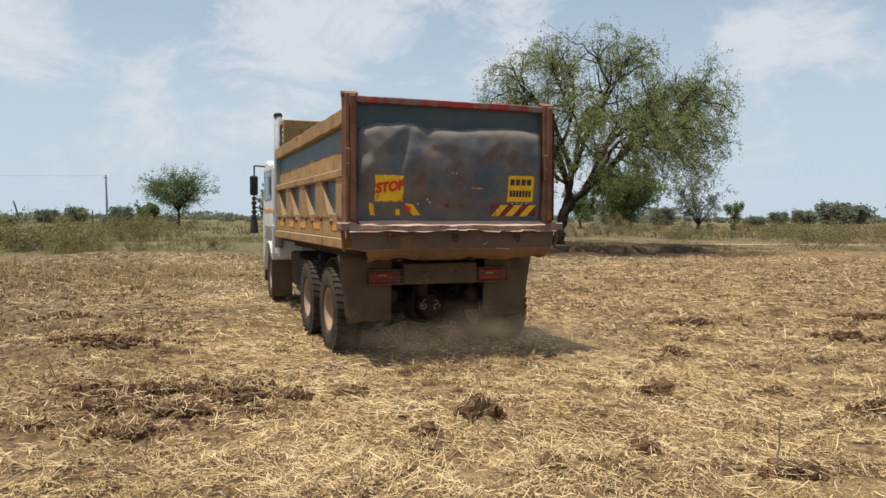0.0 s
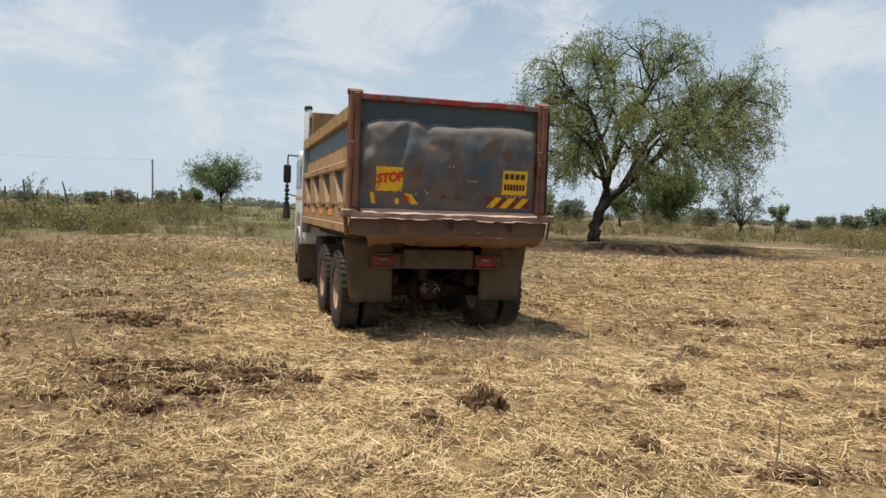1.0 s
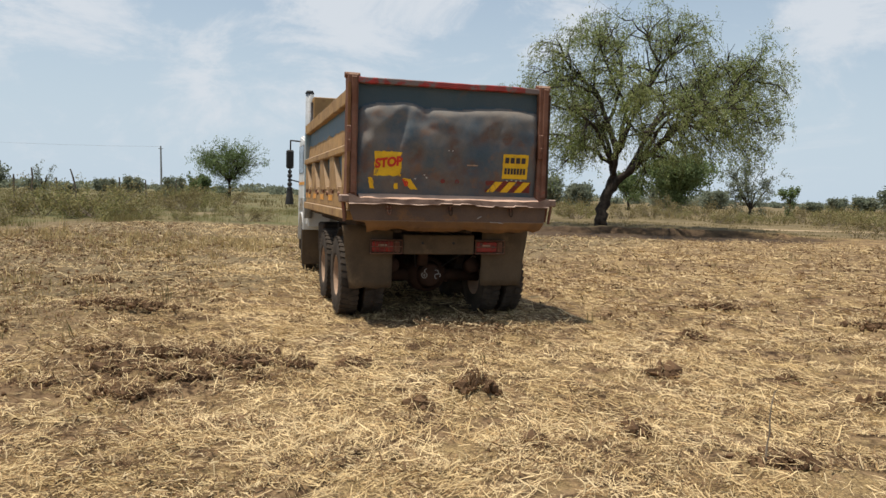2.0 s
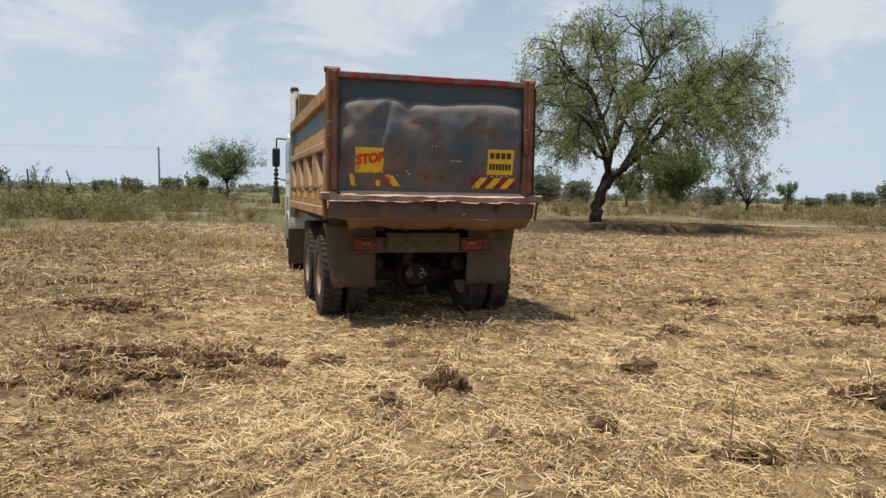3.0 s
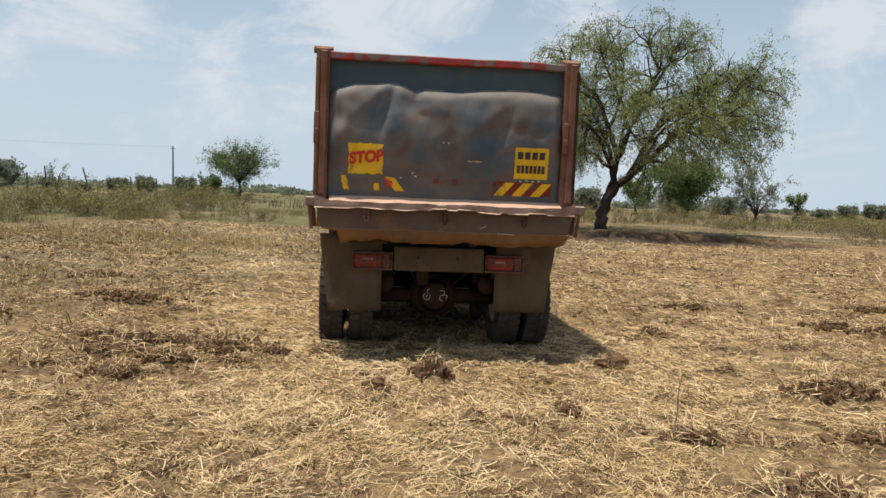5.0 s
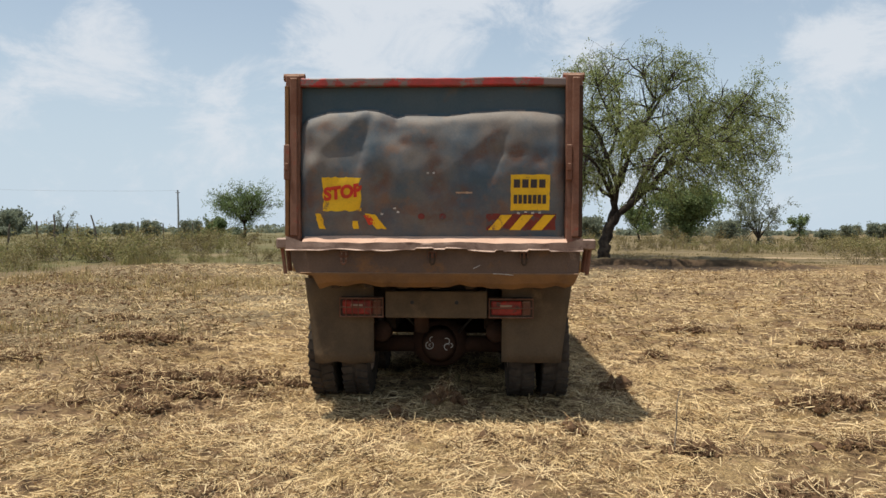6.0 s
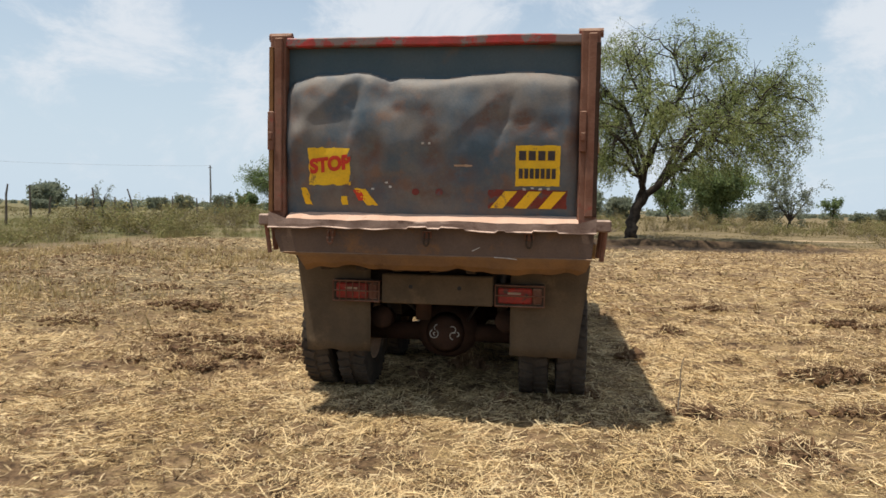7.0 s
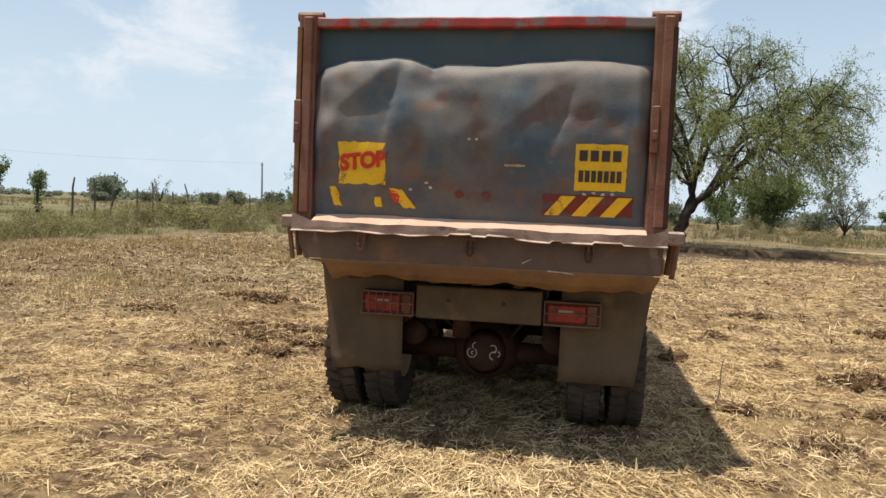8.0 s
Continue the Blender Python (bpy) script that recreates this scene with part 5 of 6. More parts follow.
def cab():
    # the white cab with its doors, glass and arches
    prof = [(5.70, 0.95), (6.05, 0.95), (6.10, 1.25), (6.35, 1.42), (7.1, 1.42), (7.38, 1.2), (7.42, 0.75), (7.62, 0.75), (7.66, 1.6), (7.48, 2.62), (7.3, 2.78), (5.76, 2.54), (5.70, 2.60)]
    bm = bmesh.new()
    f = [bm.verts.new((-1.17, y, z)) for y, z in prof]
    g = [bm.verts.new((1.17, y, z)) for y, z in prof]
    bm.faces.new(f), bm.faces.new(g[::-1])
    n = len(prof)
    for i in range(n):
        bm.faces.new((f[(i + 1) % n], f[i], g[i], g[(i + 1) % n]))
    bmesh.ops.recalc_face_normals(bm, faces=bm.faces)
    bmesh.ops.bevel(bm, geom=[e for e in bm.edges if abs(e.verts[0].co.x - e.verts[1].co.x) < 0.01], offset=0.03, segments=2, affect="EDGES")
    body = part("cab", bm, M_WHITE, truck, "dusty white driver's cab")
    for sgn in (-1, 1):
        a, b = sorted((sgn * 1.172, sgn * 1.186))
        door = part("door", boxed(a, b, 6.15, 7.35, 1.46, 2.62), M_WHITE, body)
        a, b = sorted((sgn * 1.187, sgn * 1.192))
        part("side_window", boxed(a, b, 6.28, 7.25, 1.98, 2.54), M_GLASS, body)
        part("band", boxed(a, b, 5.8, 7.3, 1.74, 1.80, bevel=0), M_ORANGE, body, "orange painted band")
        bm = bmesh.new()
        rows = [[(sgn * x, 6.75 + 0.62 * math.cos(t), 0.52 + 0.66 * math.sin(t)) for t in np.linspace(0.1, math.pi - 0.1, 16)] for x in (0.85, 1.2)]
        part("wheel_arch", sheet(bm, rows, 0.02), M_WHITE, truck, "dusty white wheel arch", smooth=True)
        a, b = sorted((sgn * 0.86, sgn * 1.24))
        part("mud_flap", boxed(a, b, 5.93, 5.95, 0.18, 0.98), M_FLAP, truck, "dusty rubber mud flap")
        a, b = sorted((sgn * 0.80, sgn * 1.235))
        part("wing_panel", boxed(a, b, 5.90, 5.925, 0.86, 1.50, bevel=0.012), M_WHITE, truck, "white rear panel of the front wing")
        # mirror on its arm with black tassels hanging under it
        bm = bmesh.new()
        tube(bm, (sgn * 1.17, 7.3, 2.66), (sgn * 1.37, 7.4, 2.68), 0.016, sides=8)
        tube(bm, (sgn * 1.37, 7.4, 2.68), (sgn * 1.38, 7.4, 1.75), 0.016, sides=8)
        tube(bm, (sgn * 1.38, 7.4, 1.85), (sgn * 1.18, 7.3, 1.8), 0.014, sides=8)
        arm = part("mirror_arm", bm, M_BLACK, truck)
        part("mirror", boxed(min(sgn * 1.30, sgn * 1.46), max(sgn * 1.30, sgn * 1.46), 7.36, 7.42, 2.08, 2.48, bevel=0.03), M_BLACK, arm, "black door mirror")
        bm = bmesh.new()
        for z, r in ((2.02, 0.045), (1.93, 0.055), (1.84, 0.045), (1.75, 0.055), (1.65, 0.06)):
            bmesh.ops.create_icosphere(bm, subdivisions=2, radius=r, matrix=pose(sgn * 1.38, 7.39, z))
        tube(bm, (sgn * 1.38, 7.39, 1.62), (sgn * 1.38, 7.39, 1.32), 0.06, 0.09, sides=12)
        part("tassel", bm, M_BLACK, arm, "black tassel hanging from the mirror")
    part("windscreen", boxed(-1.05, 1.05, 7.60, 7.64, 1.72, 2.4), M_GLASS, body)
    bm = tube(bmesh.new(), (-1.16, 5.58, 1.1), (-1.16, 5.58, 3.46), 0.076, sides=16)
    part("air_intake", bm, M_STACK, truck, "grey-white upright air intake stack", smooth=True)
    part("intake_cap", tube(bmesh.new(), (-1.16, 5.58, 3.455), (-1.16, 5.58, 3.51), 0.088, 0.06, sides=16), M_BLACK, truck, smooth=True)
    for z in np.linspace(2.75, 3.25, 6):
        part("bracket", boxed(-1.11, -1.05, 5.55, 5.6, z, z + 0.04, bevel=0.004), M_RUST, truck)
    part("cab_back_panel", boxed(-1.16, -0.72, 5.60, 5.69, 0.92, 1.28, bevel=0.02), M_WHITE, truck, "white panel behind the cab")


cab()


# ---- trees and bushes ----
def tubes_mesh(name, lines, mat, sides=5):
    """Tapered tubes along polylines of (points, radii)."""
    verts, quads = [], []
    base = 0
    ang = np.linspace(0, 2 * np.pi, sides, endpoint=False)
    for pts, rad in lines:
        pts = np.asarray(pts, float)
        d = np.gradient(pts, axis=0)
        d /= np.linalg.norm(d, axis=1)[:, None] + 1e-9
        ref = np.where(np.abs(d[:, 2:3]) > 0.9, [[1.0, 0, 0]], [[0, 0, 1.0]])
        u = np.cross(d, ref)
        u /= np.linalg.norm(u, axis=1)[:, None] + 1e-9
        w = np.cross(d, u)
        r = np.asarray(rad, float)[:, None, None]
        ring = pts[:, None] + r * (np.cos(ang)[None, :, None] * u[:, None] + np.sin(ang)[None, :, None] * w[:, None])
        verts.append(ring.reshape(-1, 3))
        n = len(pts)
        i = (np.arange(n - 1)[:, None] * sides + np.arange(sides)[None]) + base
        j = (np.arange(n - 1)[:, None] * sides + (np.arange(sides)[None] + 1) % sides) + base
        quads.append(np.stack([i, j, j + sides, i + sides], -1).reshape(-1, 4))
        base += n * sides
    return fast_mesh(name, np.concatenate(verts), np.concatenate(quads), mat)


def leaves_mesh(name, centres, size, mat, rng, slim=0.45, droop=0.0):
    n = len(centres)
    a = rng.normal(0, 1, (n, 3))
    a[:, 2] -= droop
    a /= np.linalg.norm(a, axis=1)[:, None]
    b = np.cross(a, rng.normal(0, 1, (n, 3)))
    b /= np.linalg.norm(b, axis=1)[:, None]
    s = (size * rng.uniform(0.6, 1.4, n))[:, None]
    c = np.asarray(centres)
    v = np.stack([c - a * s, c + b * s * slim, c + a * s, c - b * s * slim], 1).reshape(-1, 3)
    return fast_mesh(name, v, np.arange(n * 4).reshape(-1, 4), mat)


def offshoot(rng, start, way, length, points=5, jitter=0.18, droop=0.0):
    way = way / (np.linalg.norm(way) + 1e-9)
    pts, p = [start], start
    for k in range(points - 1):
        way = way + rng.normal(0, jitter, 3) + np.array([0, 0, -droop * (k + 1) / points])
        way /= np.linalg.norm(way)
        p = p + way * length / (points - 1)
        pts.append(p)
    return np.array(pts)


def branch_out(rng, limbs, middle, spread):
    """From limbs to branches, twigs and the places of leaves. spread: (number, length, droop) for each level."""
    lines = [(np.asarray(p, float), r) for p, r in limbs]
    level, leaf = lines, []
    for depth, (per_metre, length, droop, bias) in enumerate(spread):
        fresh = []
        for pts, rad in level:
            seg = np.linalg.norm(np.diff(pts, axis=0), axis=1)
            total = seg.sum()
            n = max(1, int(rng.poisson(per_metre * total)))
            for u in rng.uniform(0.28 if depth == 0 else 0.12, 1.0, n):
                at = np.interp(u * total, np.concatenate([[0], np.cumsum(seg)]), np.arange(len(pts)))
                i = min(int(at), len(pts) - 2)
                p = pts[i] + (pts[i + 1] - pts[i]) * (at - i)
                r = float(np.interp(at, np.arange(len(pts)), rad))
                out = (p - middle) / (np.linalg.norm(p - middle) + 1e-6)
                way = rng.normal(0, 0.75, 3) + bias * out + np.array([0, 0, 0.25 if depth < 1 else 0.0])
                L = length * rng.uniform(0.55, 1.35)
                q = offshoot(rng, p, way, L, 5 if depth < 2 else 4, 0.2, droop)
                r0 = min(r * 0.65, 0.02 * L + 0.004)
                fresh.append((q, np.linspace(r0, max(r0 * 0.25, 0.003), len(q))))
        lines = lines + fresh
        level = fresh
    return lines, level


def leaves_on(rng, twigs, per, scatter):
    out = []
    for pts, _ in twigs:
        u = rng.uniform(0.1, 1.0, per) * (len(pts) - 1)
        i = np.minimum(u.astype(int), len(pts) - 2)
        out.append(pts[i] + (pts[i + 1] - pts[i]) * (u - i)[:, None] + rng.normal(0, scatter, (per, 3)))
    return np.concatenate(out)


def finish_tree(name, lines, twigs, rng, per, scatter, size, leaf, place, label, slim=0.45, droop=0.3, bark=None):
    root = new(name)
    root.location = place
    tagged(root, label, "tree" if name == "tree" else "bush")
    thick = [l for l in lines if max(l[1]) > 0.03]
    thin = [l for l in lines if max(l[1]) <= 0.03]
    thin = [l for l in thin if max(l[1]) > 0.009] + [l for l in thin if max(l[1]) <= 0.009][::3]
    if thick:
        ob = tubes_mesh("trunk", thick, bark or M_BARK, 8)
        ob.data.polygons.foreach_set("use_smooth", [True] * len(ob.data.polygons))
        ob.parent = root
    if thin:
        ob = tubes_mesh("fine_branching", thin, bark or M_BARK, 3)
        ob.parent = root
        tagged(ob, kind="stuff")
    ob = leaves_mesh("crown", leaves_on(rng, twigs, per, scatter), size, leaf, rng, slim, droop)
    ob.parent = root
    tagged(ob, kind="stuff")
    return root


def big_tree():
    rng = np.random.default_rng(12)
    L = []

    def limb(points, r0, r1):
        p = np.array(points, float)
        # a little irregular bend between the knots
        fine = np.linspace(0, len(p) - 1, (len(p) - 1) * 3 + 1)
        q = np.stack([np.interp(fine, np.arange(len(p)), p[:, k]) for k in range(3)], -1)
        q[1:-1] += rng.normal(0, 0.05, q[1:-1].shape)
        L.append((q, np.linspace(r0, r1, len(q))))

    limb([(0, 0, -0.1), (0.0, 0, 0.35), (0.1, 0, 1.15), (0.32, 0, 1.8)], 0.33, 0.25)
    limb([(0.3, 0, 1.7), (0.5, 0.1, 2.6), (0.55, 0.3, 3.8), (0.2, 0.5, 5.2), (-0.5, 0.5, 6.6), (-1.7, 0.4, 7.8), (-2.5, 0.3, 9.2)], 0.2, 0.03)
    limb([(0.3, 0, 1.7), (0.95, -0.2, 2.5), (1.7, -0.4, 3.3), (2.7, -0.5, 4.2), (3.5, -0.6, 4.9), (4.2, -0.5, 5.8), (5.6, -0.3, 6.4)], 0.2, 0.05)
    limb([(5.3, -0.3, 6.3), (6.3, 0, 6.9), (6.8, 0.2, 7.1), (7.2, 0.3, 7.4)], 0.05, 0.012)
    limb([(1.2, -0.2, 2.8), (1.9, 0.2, 4.2), (2.7, 0.3, 5.4), (3.4, 0.4, 5.9), (4.6, 0.6, 6.6), (5.8, 0.7, 7.9)], 0.15, 0.03)
    limb([(0.6, 0.1, 3.3), (1.1, -0.4, 5.0), (1.9, -0.6, 6.6), (2.3, -0.6, 7.8), (1.8, -0.5, 9.0), (1.5, -0.4, 9.8)], 0.14, 0.02)
    limb([(0.58, 0.1, 2.9), (-0.4, -0.4, 3.8), (-1.4, -0.6, 4.2), (-2.7, -0.8, 4.5), (-4.2, -0.9, 5.4)], 0.11, 0.02)
    limb([(0.2, 0.5, 5.2), (0.9, 1.2, 7.0), (0.8, 1.6, 8.6), (0.2, 1.8, 10.0)], 0.10, 0.02)
    limb([(0.6, 0.2, 3.0), (0.2, 1.8, 4.6), (-0.6, 3.2, 6.2), (-0.8, 4.6, 7.0)], 0.12, 0.02)
    limb([(1.6, -0.3, 3.2), (2.2, 1.6, 4.8), (3.2, 3.2, 6.2), (4.2, 4.4, 6.8)], 0.12, 0.02)
    limb([(0.5, -0.1, 2.6), (0.6, -1.6, 4.2), (0.6, -3.0, 5.6), (0.9, -4.6, 6.2), (1.2, -6.2, 6.0)], 0.11, 0.02)
    limb([(1.6, -0.3, 3.2), (2.2, -2.2, 4.6), (3.0, -4.0, 5.4), (3.6, -5.6, 5.4)], 0.10, 0.02)
    limb([(0.5, -0.1, 3.0), (-0.6, -2.0, 4.6), (-1.6, -3.8, 5.4), (-2.0, -5.2, 5.2)], 0.10, 0.02)
    limb([(2.4, -0.5, 4.0), (3.2, -1.9, 5.0), (4.3, -3.0, 5.6), (5.6, -3.6, 5.4)], 0.10, 0.02)
    limb([(4.2, -0.5, 5.8), (5.8, -0.8, 5.9), (6.4, -0.8, 5.2), (6.7, -0.8, 4.3)], 0.06, 0.015)
    limb([(4.2, -0.5, 5.8), (5.5, 0.6, 5.4), (6.2, 1.0, 4.6), (6.5, 1.0, 3.8)], 0.06, 0.015)
    limb([(3.5, -0.6, 4.9), (4.6, -1.4, 4.8), (5.8, -1.8, 4.2), (6.5, -1.8, 3.2)], 0.06, 0.015)
    limb([(4.6, 0.6, 6.6), (5.8, 1.4, 6.4), (6.6, 1.8, 5.8), (7.0, 1.8, 5.0)], 0.06, 0.015)
    limb([(5.5, -0.3, 6.4), (6.3, -0.8, 7.6), (6.8, -0.8, 8.3)], 0.05, 0.015)
    limb([(2.7, 0.3, 5.4), (3.0, 1.2, 7.0), (3.2, 1.6, 8.4)], 0.06, 0.015)
    limb([(-0.5, 0.5, 6.6), (-1.6, -0.5, 6.8), (-2.8, -1.0, 6.6), (-3.9, -1.2, 6.0)], 0.06, 0.015)
    limb([(0.4, 0.4, 4.6), (-1.0, 1.4, 5.6), (-2.6, 1.8, 6.2), (-3.6, 2.0, 5.6)], 0.07, 0.015)
    limb([(1.1, -0.4, 5.0), (0.3, -1.6, 6.8), (-0.5, -2.2, 8.2), (-0.9, -2.2, 9.4)], 0.07, 0.015)
    limb([(4.4, 0.5, 6.5), (4.9, 1.4, 7.6), (5.0, 1.8, 8.2)], 0.05, 0.015)
    limb([(2.2, -0.6, 7.6), (3.0, -0.4, 8.4), (3.3, 0.0, 9.0), (3.3, 0.2, 9.3)], 0.06, 0.015)
    limb([(-0.5, 0.5, 6.6), (-0.6, 0.2, 8.2), (0.1, 0.0, 9.3), (0.5, 0.0, 9.9)], 0.06, 0.015)
    limb([(1.9, -0.6, 6.6), (2.9, -0.3, 8.4), (3.3, 0.0, 9.3), (3.4, 0.0, 9.8)], 0.06, 0.015)
    limb([(-1.7, 0.4, 7.8), (-2.0, 0.2, 8.9), (-1.6, 0.1, 9.7)], 0.05, 0.015)
    limb([(4.6, 0.6, 6.6), (5.4, 0.2, 7.8), (5.9, 0.0, 8.9)], 0.05, 0.015)
    limb([(3.4, 0.4, 5.9), (4.2, 0.2, 7.0), (4.6, 0.0, 7.8), (4.8, 0.1, 8.2)], 0.07, 0.015)
    limb([(5.6, -0.3, 6.4), (6.6, -0.2, 6.4), (7.1, 0.0, 5.8), (7.3, 0.0, 5.0)], 0.06, 0.012)
    limb([(-1.7, 0.4, 7.8), (-2.6, 0.5, 7.8), (-3.3, 0.6, 7.4), (-3.6, 0.6, 6.8)], 0.05, 0.012)
    limb([(-2.7, -0.8, 4.5), (-3.2, -0.9, 3.9), (-3.4, -0.9, 3.0)], 0.04, 0.012)
    limb([(-0.4, -0.4, 3.8), (-1.4, -1.2, 3.7), (-2.0, -1.5, 3.0), (-2.3, -1.6, 2.4)], 0.05, 0.012)
    limb([(0.8, 1.6, 8.6), (0.0, 1.2, 9.2), (-1.2, 0.8, 9.5)], 0.05, 0.012)
    limb([(1.8, -0.5, 9.0), (1.0, -0.6, 9.8), (0.2, -0.5, 10.2)], 0.05, 0.012)
    limb([(1.8, -0.5, 9.0), (2.2, -0.2, 9.8), (2.8, 0.0, 10.4)], 0.05, 0.012)
    limb([(3.2, 1.6, 8.4), (3.9, 1.2, 9.0), (4.6, 0.8, 9.2)], 0.05, 0.012)
    limb([(5.6, -0.3, 6.4), (6.6, -0.2, 7.6), (7.2, 0.0, 8.2)], 0.05, 0.012)
    limb([(7.0, 0.3, 7.2), (8.0, 0.2, 7.0), (8.6, 0.2, 6.4)], 0.04, 0.012)
    limb([(2.7, -0.5, 4.2), (3.3, -1.4, 5.6), (3.9, -1.8, 6.6), (4.3, -1.9, 7.2)], 0.06, 0.012)
    lines, twigs = branch_out(rng, L, np.array([2.0, 0, 4.8]), ((2.1, 1.6, 0.15, 0.8), (2.9, 1.0, 0.5, 0.4), (3.2, 0.75, 1.1, 0.05)))
    # long weeping strands that hang from the outer branches
    hung = []
    pool = [l for l in lines if 0.008 < max(l[1]) < 0.045]
    for k in range(1500):
        pts, rad = pool[int(rng.integers(len(pool)))]
        p = pts[int(rng.integers(1, len(pts)))]
        reach = np.hypot(p[0] - 1.6, p[1]) / 6.0
        if p[2] < 3.2 or rng.uniform() > 0.35 + 0.65 * min(reach, 1):
            continue
        out = np.array([p[0] - 1.6, p[1], 0.0]) / (np.hypot(p[0] - 1.6, p[1]) + 0.5)
        length = rng.uniform(0.6, 1.9) * min(1.0, (p[2] - 2.0) / 2.5)
        q = offshoot(rng, p, out * 0.8 + rng.normal(0, 0.3, 3) + np.array([0, 0, -0.3]), length, 6, 0.10, 0.8)
        hung.append((q, np.linspace(0.008, 0.003, 6)))
    lines, twigs = lines + hung, twigs + hung + hung
    # the crown keeps to a broad dome
    def within(p):
        q = (np.asarray(p) - (2.0, 0, 5.4)) / (6.8, 6.6, 5.9)
        return float((q * q).sum()) < 1.0 + 0.12 * math.sin(3 * p[0] + 2 * p[1]) + 0.1 * math.sin(5 * p[2])

    lines = [l for l in lines if l[0][-1][2] > 1.5 and (max(l[1]) > 0.035 or within(l[0][-1]))]
    twigs = [l for l in twigs if within(l[0][-1]) and l[0][-1][2] > 1.5]
    # the inside of the crown is half bare
    twigs = [t for t in twigs if rng.uniform() < np.clip(np.linalg.norm((t[0][-1] - (1.8, 0, 5.6)) / (5.4, 5.4, 4.4)) * 1.25 - 0.15, 0.34, 1.0)]
    lines = [(p, np.maximum(np.asarray(r) * 1.3, 0.006)) if max(r) < 0.05 else (p, r) for p, r in lines]
    finish_tree("tree", lines, twigs, rng, 18, 0.075, 0.05, M_LEAF, (3.93, 37.2, 0.2), "spreading thorn tree with dark forked trunk and feathery drooping leaves", slim=0.4, droop=0.9)


big_tree()


def round_tree(rng, tall, wide, stem, per=26, size=0.09, leaf=M_LEAF, place=(0, 0, 0), label="", forks=5, scatter=0.12, name="tree", density=(1.9, 2.2), bark=None, spread=1.0, dome=False):
    """A tree or bush of that height and width, its stem forking at stem metres."""
    L = []
    if stem > 0.3:
        top = np.array([rng.normal(0, 0.15), rng.normal(0, 0.15), stem])
        L.append((np.array([[0, 0, -0.1], top * (0.5, 0.5, 0.5) + rng.normal(0, 0.05, 3), top]), np.linspace(0.035 * tall, 0.025 * tall, 3)))
    else:
        top = np.array([0, 0, 0.0])
    for k in range(forks):
        a = 2 * np.pi * (k + rng.uniform(-0.3, 0.3)) / forks
        reach = wide / 2 * rng.uniform(0.45, 0.8)
        end = np.array([math.cos(a) * reach, math.sin(a) * reach, stem + (tall - stem) * rng.uniform(0.55, 0.9)])
        if dome:
            reach = math.sqrt((k + 0.5) / forks) * 0.86
            a = k * 2.399963
            end = np.array([math.cos(a) * reach * wide / 2, math.sin(a) * reach * wide / 2, stem + (tall - stem) * (0.5 + 0.38 * (1 - reach * reach))])
        mid = (top + end) / 2 + np.array([0, 0, 0.08 * tall]) + rng.normal(0, 0.04 * tall, 3)
        L.append((np.array([top, (top + mid) / 2, mid, (mid + end) / 2 + rng.normal(0, 0.03 * tall, 3), end]), np.linspace(0.018 * tall, 0.004 * tall, 5)))
    s = tall / 6
    lines, twigs = branch_out(rng, L, np.array([0, 0, stem + (tall - stem) * 0.3]), ((density[0] / s, wide * 0.22 * spread, 0.05, 1.1), (density[1] / s, wide * 0.13 * spread, 0.1, 0.5)))
    return finish_tree(name, lines, twigs, rng, per, scatter, size, leaf, place, label, slim=0.55, bark=bark)


